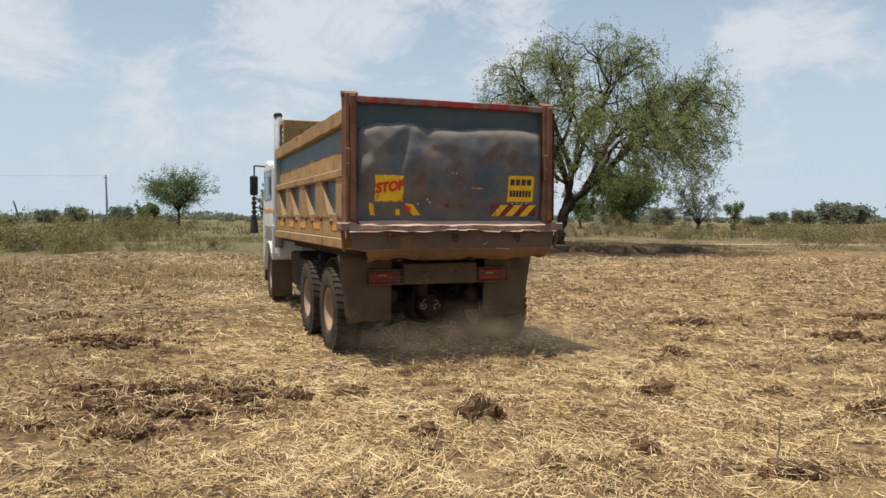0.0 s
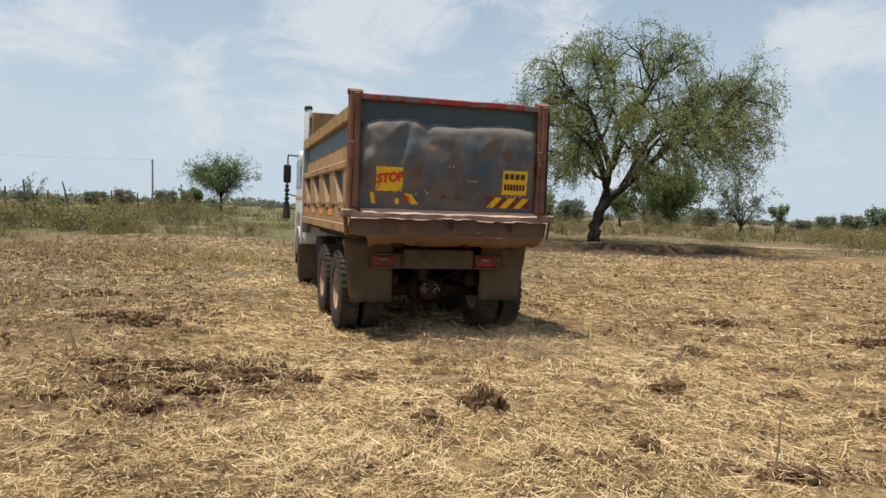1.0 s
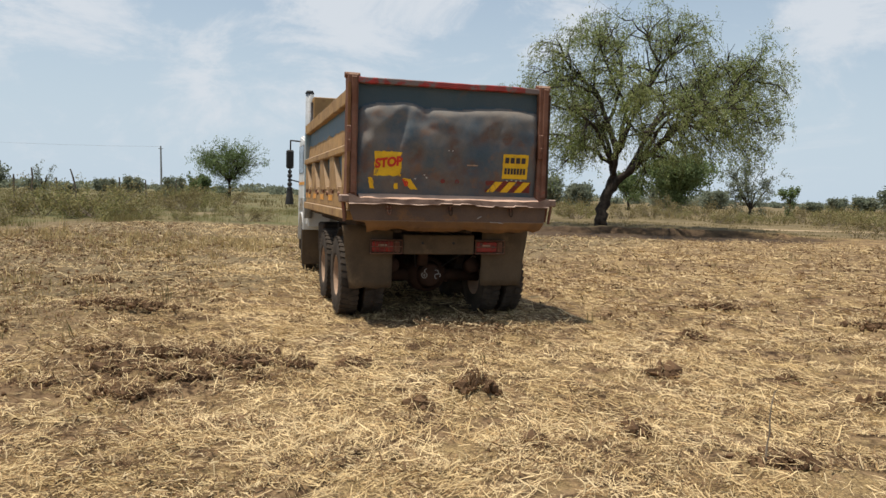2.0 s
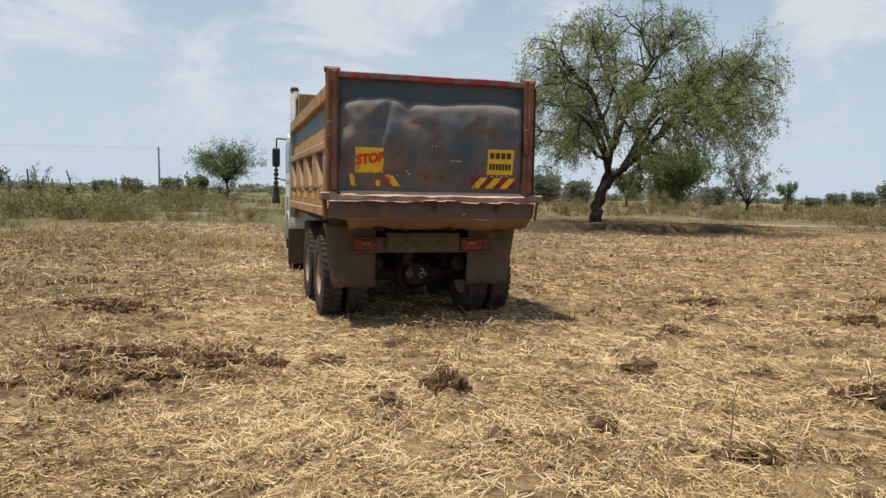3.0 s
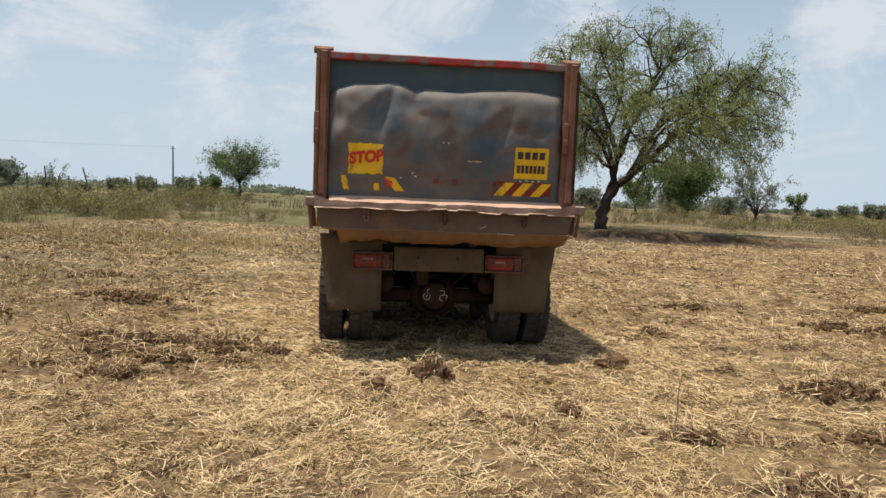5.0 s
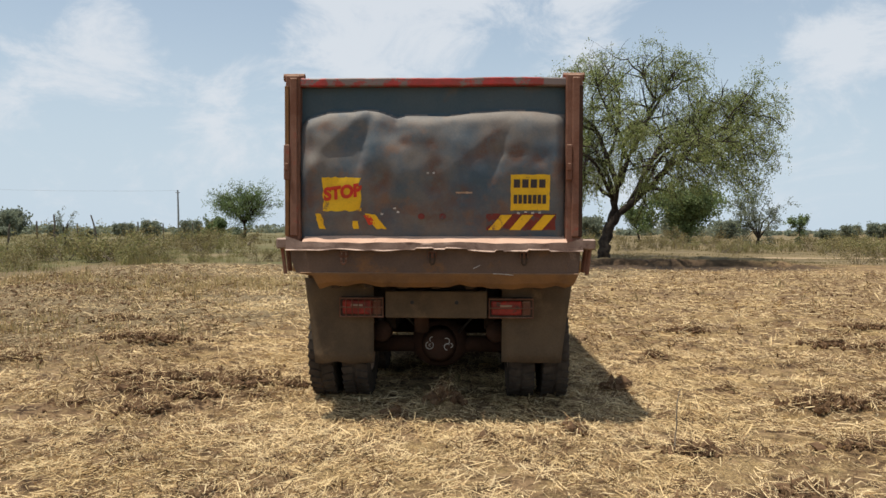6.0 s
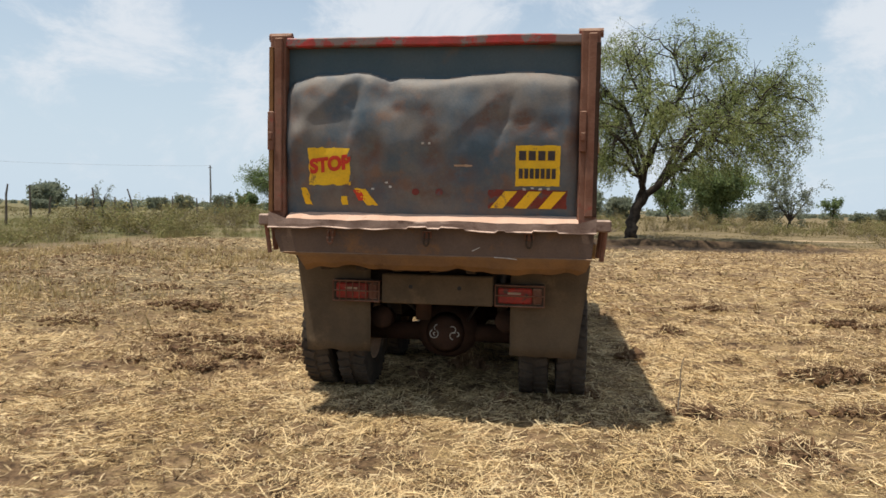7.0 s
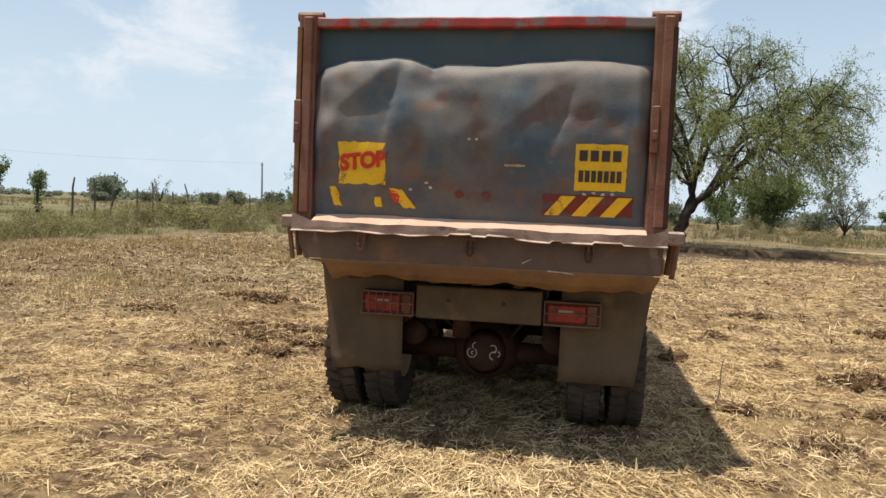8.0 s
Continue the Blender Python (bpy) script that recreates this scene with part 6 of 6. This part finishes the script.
def placed_trees():
    rng = np.random.default_rng(77)
    round_tree(rng, 6.9, 10.2, 2.4, 30, 0.10, M_LEAF_DARK, place=(-41.9, 100, 0), label="lone thorn tree with a light green spreading crown", forks=18, scatter=0.25, density=(1.5, 1.9), dome=True)
    round_tree(rng, 6.9, 9.6, 1.7, 32, 0.17, M_LEAF_DARK, place=(18.9, 97, 0.1), label="dense dark green tree in dry grass", forks=14, scatter=0.35, dome=True)
    round_tree(rng, 4.8, 5.4, 1.2, 34, 0.14, M_LEAF_DARK, place=(12.9, 97, 0.1), label="small dense dark green tree in dry grass", forks=6, scatter=0.25)
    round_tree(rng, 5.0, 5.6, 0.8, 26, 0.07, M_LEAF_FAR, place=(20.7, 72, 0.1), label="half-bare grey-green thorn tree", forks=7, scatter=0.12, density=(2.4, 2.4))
    round_tree(rng, 3.3, 2.6, 1.0, 30, 0.10, M_LEAF_DARK, place=(30.1, 90, 0.1), label="small slanting green tree in dry grass", forks=4, scatter=0.15)
    round_tree(rng, 5.4, 4.4, 1.4, 40, 0.12, M_LEAF_DARK, place=(-61.6, 60, 0.1), label="dark green tree at the edge of the pasture", forks=6, scatter=0.2)
    round_tree(rng, 3.1, 0.85, 1.35, 44, 0.08, M_LEAF_DARK, place=(-34.5, 37, 0.1), label="slender sapling with a bushy green top", forks=5, scatter=0.16)
    round_tree(rng, 3.2, 2.2, 1.0, 12, 0.07, M_LEAF_FAR, place=(-41.7, 60, 0.1), label="thin grey-green sapling with sparse leaves", forks=4, scatter=0.1)
    # rounded bushes standing in the pasture and towards the skyline
    dark = round_tree(rng, 3.6, 4.6, 0.0, 15, 0.24, M_LEAF_DARK, place=(-43.9, 95, 0.1), label="rounded dark green bush in the pasture", forks=9, scatter=0.3, name="bush")
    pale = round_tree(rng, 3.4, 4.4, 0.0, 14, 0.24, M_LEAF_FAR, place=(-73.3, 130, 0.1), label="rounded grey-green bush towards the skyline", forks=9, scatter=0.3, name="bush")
    pale.scale = (0.8, 0.8, 0.8)
    dark.scale = (0.6, 0.6, 0.75)
    for ob in (dark, pale):
        tagged(ob, group="bushes of the plain")
    for src, x, y, s, z in ((pale, -104, 130, 1.15, 1.1), (pale, -98, 136, 0.6, 1.0), (pale, -84.4, 140, 0.65, 1.1), (pale, -45, 90, 0.6, 1.2), (pale, 50.8, 140, 0.7, 0.7), (pale, 58.8, 150, 0.8, 0.9), (pale, 88, 190, 1.7, 0.85), (pale, 80, 188, 1.3, 0.7), (pale, 96, 195, 1.6, 0.8),
                            (pale, -120, 150, 1.2, 0.9), (pale, -95, 118, 0.7, 0.7), (pale, -58, 112, 0.6, 0.7), (pale, -33, 118, 1.3, 1.2), (pale, -28, 135, 1.2, 1.0), (pale, -92, 150, 0.7, 1.0), (pale, 36, 150, 1.2, 0.8), (pale, 28, 160, 1.4, 0.9), (pale, 70, 120, 0.6, 0.6),
                            (pale, -20, 140, 1.5, 1.3), (pale, 8, 120, 1.0, 1.0), (pale, 3, 130, 1.3, 1.0), (pale, 112, 200, 1.8, 1.2), (pale, -66, 100, 0.6, 0.7), (pale, -130, 165, 1.5, 1.1)):
        ob = copy_thing(src, pose(x, y, 0.05, 0, 0, float(rng.uniform(0, 360))))
        ob.scale = (s, s, s * z)


placed_trees()


def far_woods():
    """The low broken line of scrub along the skyline."""
    rng = np.random.default_rng(4)
    n = 720
    az = rng.uniform(-1.15, 1.0, n)
    dist = rng.uniform(210, 520, n)
    tall = (1.6 + 2.6 * np.clip(fbm(az * 14, dist * 0 + 2, 6, 3) + 0.35, 0, 1)) * rng.uniform(0.5, 1.25, n) * (dist / 330)
    per = 60
    u = rng.normal(0, 1, (n, per, 3))
    u /= np.linalg.norm(u, axis=2)[..., None]
    c = np.stack([np.sin(az) * dist, np.cos(az) * dist, tall * 0.35], -1)[:, None]
    p = c + u * np.stack([tall * 1.1, tall * 1.1, tall * 0.65], -1)[:, None] * rng.uniform(0.6, 1.05, (n, per, 1))
    p[..., 2] = np.maximum(p[..., 2], 0.15)
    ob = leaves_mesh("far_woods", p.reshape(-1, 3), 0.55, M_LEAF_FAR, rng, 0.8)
    tagged(ob, "distant grey-green scrub along the horizon", "woods", kind="stuff")


far_woods()


def blades(name, x, y, z, tall, wide, rng, mat, lean=0.35):
    n = len(x)
    a = rng.uniform(0, 2 * np.pi, n)
    l = np.abs(rng.normal(0, lean, n))
    base = np.stack([x, y, z - 0.02], -1)
    way = np.stack([np.cos(a), np.sin(a), np.zeros(n)], -1)
    b2 = rng.uniform(0, 2 * np.pi, n)
    side = np.stack([np.cos(b2), np.sin(b2), np.zeros(n)], -1) * (wide / 2)[:, None]
    h = tall[:, None]
    up = np.array([0, 0, 1.0])
    mid = base + way * h * (l * 0.35)[:, None] + up * h * 0.58
    tip = base + way * h * l[:, None] + up * h * (1 - 0.35 * np.minimum(l, 1))[:, None]
    v = np.stack([base - side, base + side, mid - side * 0.8, mid + side * 0.8, tip - side * 0.15, tip + side * 0.15], 1).reshape(-1, 3)
    q = np.array([[0, 1, 3, 2], [2, 3, 5, 4]])[None] + (np.arange(n) * 6)[:, None, None]
    ob = fast_mesh(name, v, q.reshape(-1, 4), mat)
    return tagged(ob, kind="stuff")


def outside(x, y):
    """Above 0 beyond the cut field, on the pasture."""
    return np.maximum(y - field_edge(x, y), -16.4 - x + 1.5 * fbm(x * 0.3, y * 0.3, 12, 2))


def pasture():
    rng = np.random.default_rng(9)

    def tufts(n, x0, x1, y0, y1, keep):
        x, y = rng.uniform(x0, x1, n), rng.uniform(y0, y1, n)
        ok = (outside(x, y) > rng.uniform(0, 1.5, n)) & (rng.uniform(0, 1, n) < keep(x, y))
        return x[ok], y[ok]

    def grown(x, y, per, spread, lo, hi, wide):
        px, py = np.repeat(x, per) + rng.normal(0, spread, len(x) * per), np.repeat(y, per) + rng.normal(0, spread, len(x) * per)
        tall = np.repeat(rng.uniform(lo, hi, len(x)), per) * rng.uniform(0.5, 1.15, len(px))
        return px, py, height(px, py), tall, rng.uniform(0.7, 1.3, len(px)) * wide

    thick = lambda x, y: np.clip(0.45 + 1.3 * fbm(x * 0.25, y * 0.25, 15, 3), 0.03, 1)
    x, y = tufts(6300, -42, -3, 15, 52, thick)
    blades("tall_grass", *grown(x, y, 13, 0.14, 0.12, 0.42, 0.014), rng, M_GRASS)
    tagged(bpy.data.objects["tall_grass"], "rank green and straw-coloured grass beside the field", "grass")
    x, y = tufts(2600, -27, -13, 15, 36, lambda x, y: np.clip(0.1 + 1.7 * fbm(x * 0.35, y * 0.35, 55, 2), 0, 1) * np.clip((33 - y) / 8 + 0.15, 0, 1))
    blades("verge_grass", *grown(x, y, 22, 0.2, 0.25, 0.7, 0.017), rng, M_GRASS, lean=0.5)
    tagged(bpy.data.objects["verge_grass"], "tall yellow-green grass clumps along the verge", "grass")
    x, y = tufts(6000, -5, 40, 31, 62, lambda x, y: thick(x, y) * np.where((x > 12) & (np.abs(y - 0.06 * x - 43) < 1.2), 0.05, 1))
    blades("dry_grass", *grown(x, y, 11, 0.16, 0.05, 0.16, 0.016), rng, M_GRASS_DRY)
    tagged(bpy.data.objects["dry_grass"], "short dry yellow grass on the pasture", "grass")
    x, y = tufts(6000, -120, 110, 50, 170, lambda x, y: np.clip(0.35 + 1.3 * fbm(x * 0.1, y * 0.1, 18, 3), 0.02, 1))
    blades("distant_grass", *grown(x, y, 10, 0.5, 0.18, 0.6, 0.07), rng, M_GRASS_DRY)
    tagged(bpy.data.objects["distant_grass"], "patchy dry grass across the plain", "grass")


pasture()


def stubble():
    """Short cut stems and a few tall dry ones still standing in the field."""
    rng = np.random.default_rng(19)
    n = 1500
    y = rng.uniform(7.0, 31, n)
    x = rng.uniform(-0.95, 0.78, n) * (y + 3)
    ok = (rng.uniform(0, 1, n) < np.clip(0.25 + 0.9 * fbm(x * 0.4, y * 0.4, 23, 2) + 0.3 * (x < -4), 0, 1)) & (x > -17) & (rut(x, y) < 0.5)
    x, y = x[ok], y[ok]
    per = 6
    px, py = np.repeat(x, per) + rng.normal(0, 0.05, len(x) * per), np.repeat(y, per) + rng.normal(0, 0.05, len(x) * per)
    tall = np.repeat(rng.uniform(0.05, 0.17, len(x)) * np.where(rng.uniform(0, 1, len(x)) < 0.08, 2.2, 1.0), per) * rng.uniform(0.5, 1.2, len(px))
    ob = blades("stubble", px, py, height(px, py), tall, rng.uniform(0.004, 0.009, len(px)) * (1 + py / 14), rng, M_GRASS_DRY, lean=0.5)
    tagged(ob, "short dry stubble stems standing in the field", "stubble")
    n = 3000
    x, y = rng.uniform(-16.5, -4.2, n), rng.uniform(5.5, 23, n)
    ok = rng.uniform(0, 1, n) < np.clip(0.38 + 1.3 * fbm(x * 0.5, y * 0.5, 33, 2), 0, 1) * np.clip((0.35 * y - x - 6.6) / 3, 0.0, 1)
    x, y, per = x[ok], y[ok], 12
    px, py = np.repeat(x, per) + rng.normal(0, 0.10, len(x) * per), np.repeat(y, per) + rng.normal(0, 0.10, len(x) * per)
    tall = np.repeat(rng.uniform(0.07, 0.27, len(x)) * np.clip(0.45 - (x + 4.0) / 7, 0.4, 1.15) * np.where(rng.uniform(0, 1, len(x)) < 0.04, 1.7, 1.0), per) * rng.uniform(0.4, 1.15, len(px))
    ob = blades("field_grass", px, py, height(px, py), tall, rng.uniform(0.006, 0.012, len(px)) * (1 + py / 20), rng, M_STALK, lean=0.45)
    tagged(ob, "standing tufts of dry yellow grass left in the field", "grass")


stubble()


def shrubs():
    """Dry, twiggy shrubs along the edge of the field."""
    rng = np.random.default_rng(31)

    def shrub(tall, wide, leaf, per, label):
        L = []
        for k in range(19):
            a = rng.uniform(0, 2 * np.pi)
            way = np.array([math.cos(a) * wide / tall * 0.8, math.sin(a) * wide / tall * 0.8, 1.0])
            L.append((offshoot(rng, np.array([math.cos(a) * 0.16 * wide, math.sin(a) * 0.12 * wide, 0]), way, tall * rng.uniform(0.7, 1.15), 5, 0.14), np.linspace(0.012, 0.004, 5)))
        lines, twigs = branch_out(rng, L, np.array([0, 0, 0.1]), ((3.6, tall * 0.36, 0.0, 0.7), (3.6, tall * 0.2, 0.0, 0.5)))
        ob = finish_tree("bush", lines, twigs, rng, per, 0.08, 0.04, leaf, (0, 0, 0), label, bark=M_TWIG)
        return tagged(ob, group="shrubs along the field edge")

    dry = shrub(1.25, 1.5, M_GRASS_DRY, 9, "dry twiggy straw-brown shrub at the field edge")
    green = shrub(1.15, 1.7, M_SHRUB, 18, "low green-brown shrub at the field edge")
    first = {}
    scattered = [(dry if rng.uniform() < 0.6 else green, float(rng.uniform(3, 46)), float(rng.uniform(47, 86)), float(rng.uniform(0.55, 1.15))) for k in range(24)]
    for src, x, y, s in ((green, -19.4, 32.4, 1.25), (green, -20.9, 33.2, 1.35), (dry, -18.4, 33.2, 0.8), (green, -17.4, 32.8, 0.55), (dry, -16.2, 33.8, 0.5), (dry, -22.4, 32.4, 1.2), (green, -23.5, 32.0, 1.05), (green, -15.4, 32.6, 0.4), (green, -24.0, 30.2, 0.6), (dry, -26.0, 28.0, 0.55), (green, -23.2, 26.0, 0.5), (dry, -12.9, 33.6, 0.75), (dry, -12.2, 34.0, 0.45), (dry, -9.4, 34.6, 0.55), (dry, -20.4, 43.0, 1.05), (green, -19.5, 44.0, 0.9), (dry, -21.6, 44.5, 0.95), (dry, -13.0, 48.0, 0.6),
                         (dry, -26.5, 35.5, 0.7), (green, -30.5, 38.0, 0.7), (dry, -24.5, 42.0, 1.2), (dry, -22.0, 45.0, 1.3), (green, -31.2, 62.0, 1.3), (green, -29.0, 63.0, 1.4), (dry, -26.5, 64.0, 1.2), (dry, -33.5, 60.0, 1.2), (green, -19.2, 19.0, 0.85), (green, -18.4, 21.2, 0.75), (dry, -20.5, 22.0, 0.8), (dry, -19.0, 24.5, 0.7),
                         (dry, 15.5, 36.0, 0.75), (dry, 17.5, 37.5, 0.8), (dry, 19.5, 36.0, 0.8), (dry, 14.7, 76.0, 1.5), (dry, 17.0, 75.0, 1.2), (dry, 24.0, 60.0, 1.1), (dry, 27.0, 58.0, 1.1), (green, 21.5, 55.0, 0.9), (dry, 30.0, 62.0, 1.2), (dry, 33.5, 60.0, 1.1), (dry, 10.0, 60.0, 0.9), (dry, 6.0, 70.0, 1.0), (green, 36.0, 66.0, 1.2), (dry, 13.0, 52.0, 0.7), *scattered):
        m = pose(x, y, float(height(np.array([x]), np.array([y]))[0]) - 0.03, 0, 0, float(rng.uniform(0, 360)))
        if src.name in first:
            ob = copy_thing(src, m)
        else:
            ob = src
            ob.matrix_basis = m
            first[src.name] = True
        ob.scale = (s * 1.2, s * 1.2, s * 1.1)


shrubs()


def fence_and_pole():
    rng = random.Random(8)
    for x, y, z, lean in ((-33.7, 39, 2.6, 0.06), (-33.6, 41, 2.6, 0.0), (-33.9, 43, 1.9, 0.12), (-33.2, 45, 2.1, -0.03), (-33.3, 47, 2.6, -0.05), (-33.7, 50, 2.0, 0.02), (-34.6, 54, 2.7, -0.22), (-34.2, 59, 2.2, 0.05), (-34.4, 64, 2.1, -0.08), (-34.8, 70, 2.2, 0.1)):
        pts = [(0, 0, -0.2)] + [(lean * z * k / 4 + rng.uniform(-0.05, 0.05), rng.uniform(-0.04, 0.04), z * k / 4) for k in range(1, 5)]
        ob = tubes_mesh("fence_post", [(pts, [0.085, 0.08, 0.07, 0.065, 0.05])], M_WOOD, 7)
        ob.location = (x, y, 0.05)
        tagged(ob, "crooked weathered wooden fence post in tall grass", "fence post", "posts of the old fence")
    pole = tubes_mesh("utility_pole", [([(0, 0, -0.3), (0, 0, 4), (-0.1, 0, 8.4)], [0.19, 0.16, 0.12])], M_CONCRETE, 10)
    pole.location = (-62.5, 120, 0)
    tagged(pole, "grey utility pole standing on the plain", "pole")
    part("cross_arm", boxed(-0.5, 0.3, -0.05, 0.05, 7.9, 8.0), M_CONCRETE, pole)
    far = copy_thing(pole, pose(-120, 100, 0))
    far.scale = (1, 1, 1.12)
    pts = [(-62.6 - 57.4 * u, 120 - 20 * u, 8.3 + 1.0 * u - 0.7 * (1 - (2 * u - 1) ** 2)) for u in np.linspace(0, 1, 20)]
    ob = tubes_mesh("power_line", [(pts, [0.012] * 20)], M_WIRE, 4)
    tagged(ob, "thin sagging overhead wire between poles", "wire")


fence_and_pole()


def dust_material():
    """Airborne dust: see-through, thinning out to the edge of each wisp."""
    m = bpy.data.materials.new("airborne_dust")
    m.use_nodes = True
    nt = m.node_tree
    b = nt.nodes["Principled BSDF"]
    co = nt.nodes.new("ShaderNodeTexCoord")
    n = nt.nodes.new("ShaderNodeTexNoise")
    n.inputs["Scale"].default_value = 4.0
    nt.links.new(co.outputs["Object"], n.inputs["Vector"])
    at = nt.nodes.new("ShaderNodeAttribute")
    at.attribute_name = "thickness"
    fall = nt.nodes.new("ShaderNodeMapRange")
    fall.interpolation_type = "SMOOTHSTEP"
    fall.inputs["To Max"].default_value = 0.18
    nt.links.new(at.outputs["Fac"], fall.inputs[0])
    mul = nt.nodes.new("ShaderNodeMath")
    mul.operation = "MULTIPLY"
    nt.links.new(fall.outputs[0], mul.inputs[0])
    nt.links.new(n.outputs["Fac"], mul.inputs[1])
    nt.nodes.remove(b)
    up = nt.nodes.new("ShaderNodeCombineXYZ")
    up.inputs[0].default_value, up.inputs[1].default_value, up.inputs[2].default_value = -0.2, -0.3, 0.93
    lit = []
    for kind in ("ShaderNodeBsdfDiffuse", "ShaderNodeBsdfTranslucent"):
        sh = nt.nodes.new(kind)
        sh.inputs["Color"].default_value = (0.62, 0.50, 0.36, 1)
        nt.links.new(up.outputs[0], sh.inputs["Normal"])
        lit.append(sh.outputs[0])
    both, veil = nt.nodes.new("ShaderNodeMixShader"), nt.nodes.new("ShaderNodeMixShader")
    nt.links.new(lit[0], both.inputs[1])
    nt.links.new(lit[1], both.inputs[2])
    nt.links.new(mul.outputs[0], veil.inputs[0])
    nt.links.new(nt.nodes.new("ShaderNodeBsdfTransparent").outputs[0], veil.inputs[1])
    nt.links.new(both.outputs[0], veil.inputs[2])
    nt.links.new(veil.outputs[0], nt.nodes["Material Output"].inputs["Surface"])
    return m


def dust_puffs():
    """The dust that the wheels have thrown up, in puffs of thin curved wisps that drift and settle."""
    rng = np.random.default_rng(88)
    mat = dust_material()
    made = []
    for x, y, sx, sz, n in ((-0.35, 8.25, 0.45, 0.22, 3), (0.55, 8.35, 0.45, 0.26, 3), (1.45, 8.5, 0.45, 0.22, 3)):
        root = new("dust_puff")
        tagged(root, "thin puff of pale brown dust behind the wheels", "dust", "puffs of dust")
        for k in range(n):
            verts, faces, thick = [], [], []
            c = np.array([(k - (n - 1) / 2) * sx, rng.uniform(-0.3, 0.3), rng.uniform(0.15, 0.15 + sz)])
            r = rng.uniform(0.40, 0.62)
            a = np.array([rng.normal(0, 0.35), -1.0, rng.uniform(0.3, 0.9)])
            u = np.cross(a, (0.1, 0.2, 1.0))
            u /= np.linalg.norm(u)
            w = np.cross(a / np.linalg.norm(a), u)
            for ring, fade in ((0.0, 1.0), (0.35, 0.75), (0.7, 0.28), (1.0, 0.0)):
                for j in range(18):
                    t = 2 * math.pi * j / 18
                    p = c + r * ring * (1.5 * u * math.cos(t) + 0.8 * w * math.sin(t)) * (1 + 0.15 * math.sin(3 * t + k)) - 0.25 * r * ring * ring * a
                    verts.append(tuple(p))
                    thick.append(fade)
            for i in range(3):
                for j in range(18):
                    p, q = i * 18 + j, i * 18 + (j + 1) % 18
                    faces.append((p, q, q + 18, p + 18))
            ob = fast_mesh("wisp", np.array(verts), np.array(faces), mat)
            ob.parent = root
            ob.data.attributes.new("thickness", "FLOAT", "POINT").data.foreach_set("value", thick)
            ob.data.polygons.foreach_set("use_smooth", [True] * len(ob.data.polygons))
        made.append((root, x, y))
    return made


DUST_PUFFS = dust_puffs()


def smooth_rows(keys, step=0.25):
    """Rows at even steps along a smooth curve through the keys."""
    k = np.array(keys)
    t, v = k[:, 0], k[:, 1:]
    slope = np.empty_like(v)
    slope[1:-1] = (v[2:] - v[:-2]) / (t[2:] - t[:-2])[:, None]
    slope[0], slope[-1] = (v[1] - v[0]) / (t[1] - t[0]), (v[-1] - v[-2]) / (t[-1] - t[-2])
    out = []
    for s in np.arange(t[0], t[-1] + 1e-6, step):
        i = min(int(np.searchsorted(t, s, "right")) - 1, len(t) - 2)
        h = t[i + 1] - t[i]
        u = (s - t[i]) / h
        a, b = 2 * u ** 3 - 3 * u * u + 1, u ** 3 - 2 * u * u + u
        out.append((float(s), a * v[i] + b * h * slope[i] + (1 - a) * v[i + 1] + (u ** 3 - u * u) * h * slope[i + 1]))
    return out


def motions():
    rows = smooth_rows(TRUCK_AT)
    # the dust drifts along the wind and sinks back to the soil
    for k, (ob, x, y) in enumerate(DUST_PUFFS):
        settle = 0.25 + 0.06 * k
        walk(ob, [(t, pose(x + 0.35 * t, y + 0.25 * t, 0.05 - settle * min(t, 4) ** 1.6)) for t in (0.0, 0.25, 0.5, 0.75, 1.0, 1.25, 1.5, 2.0, 2.5, 3.0, 4.0, 8.0)])
    walk(truck, [(t, pose(x, y, 0, 0, 0, yaw)) for t, (x, y, yaw) in rows])
    # the wheels roll by the way that their own hub goes along the truck
    for ob, wx, wy, turn in WHEELS:
        rolled, last, keyed = 0.0, None, []
        for t, (x, y, yaw) in rows:
            m = pose(x, y, 0, 0, 0, yaw)
            hub = m @ Vector((wx, wy, 0))
            if last is not None:
                rolled += (hub - last).dot(m.to_3x3() @ Vector((0, 1, 0)))
            last = hub
            keyed.append((t, pose(wx, wy, WHEEL_R) @ Matrix.Rotation(-rolled / WHEEL_R, 4, "X") @ Matrix.Rotation(radians(turn), 4, "Z")))
        walk(ob, keyed)


motions()
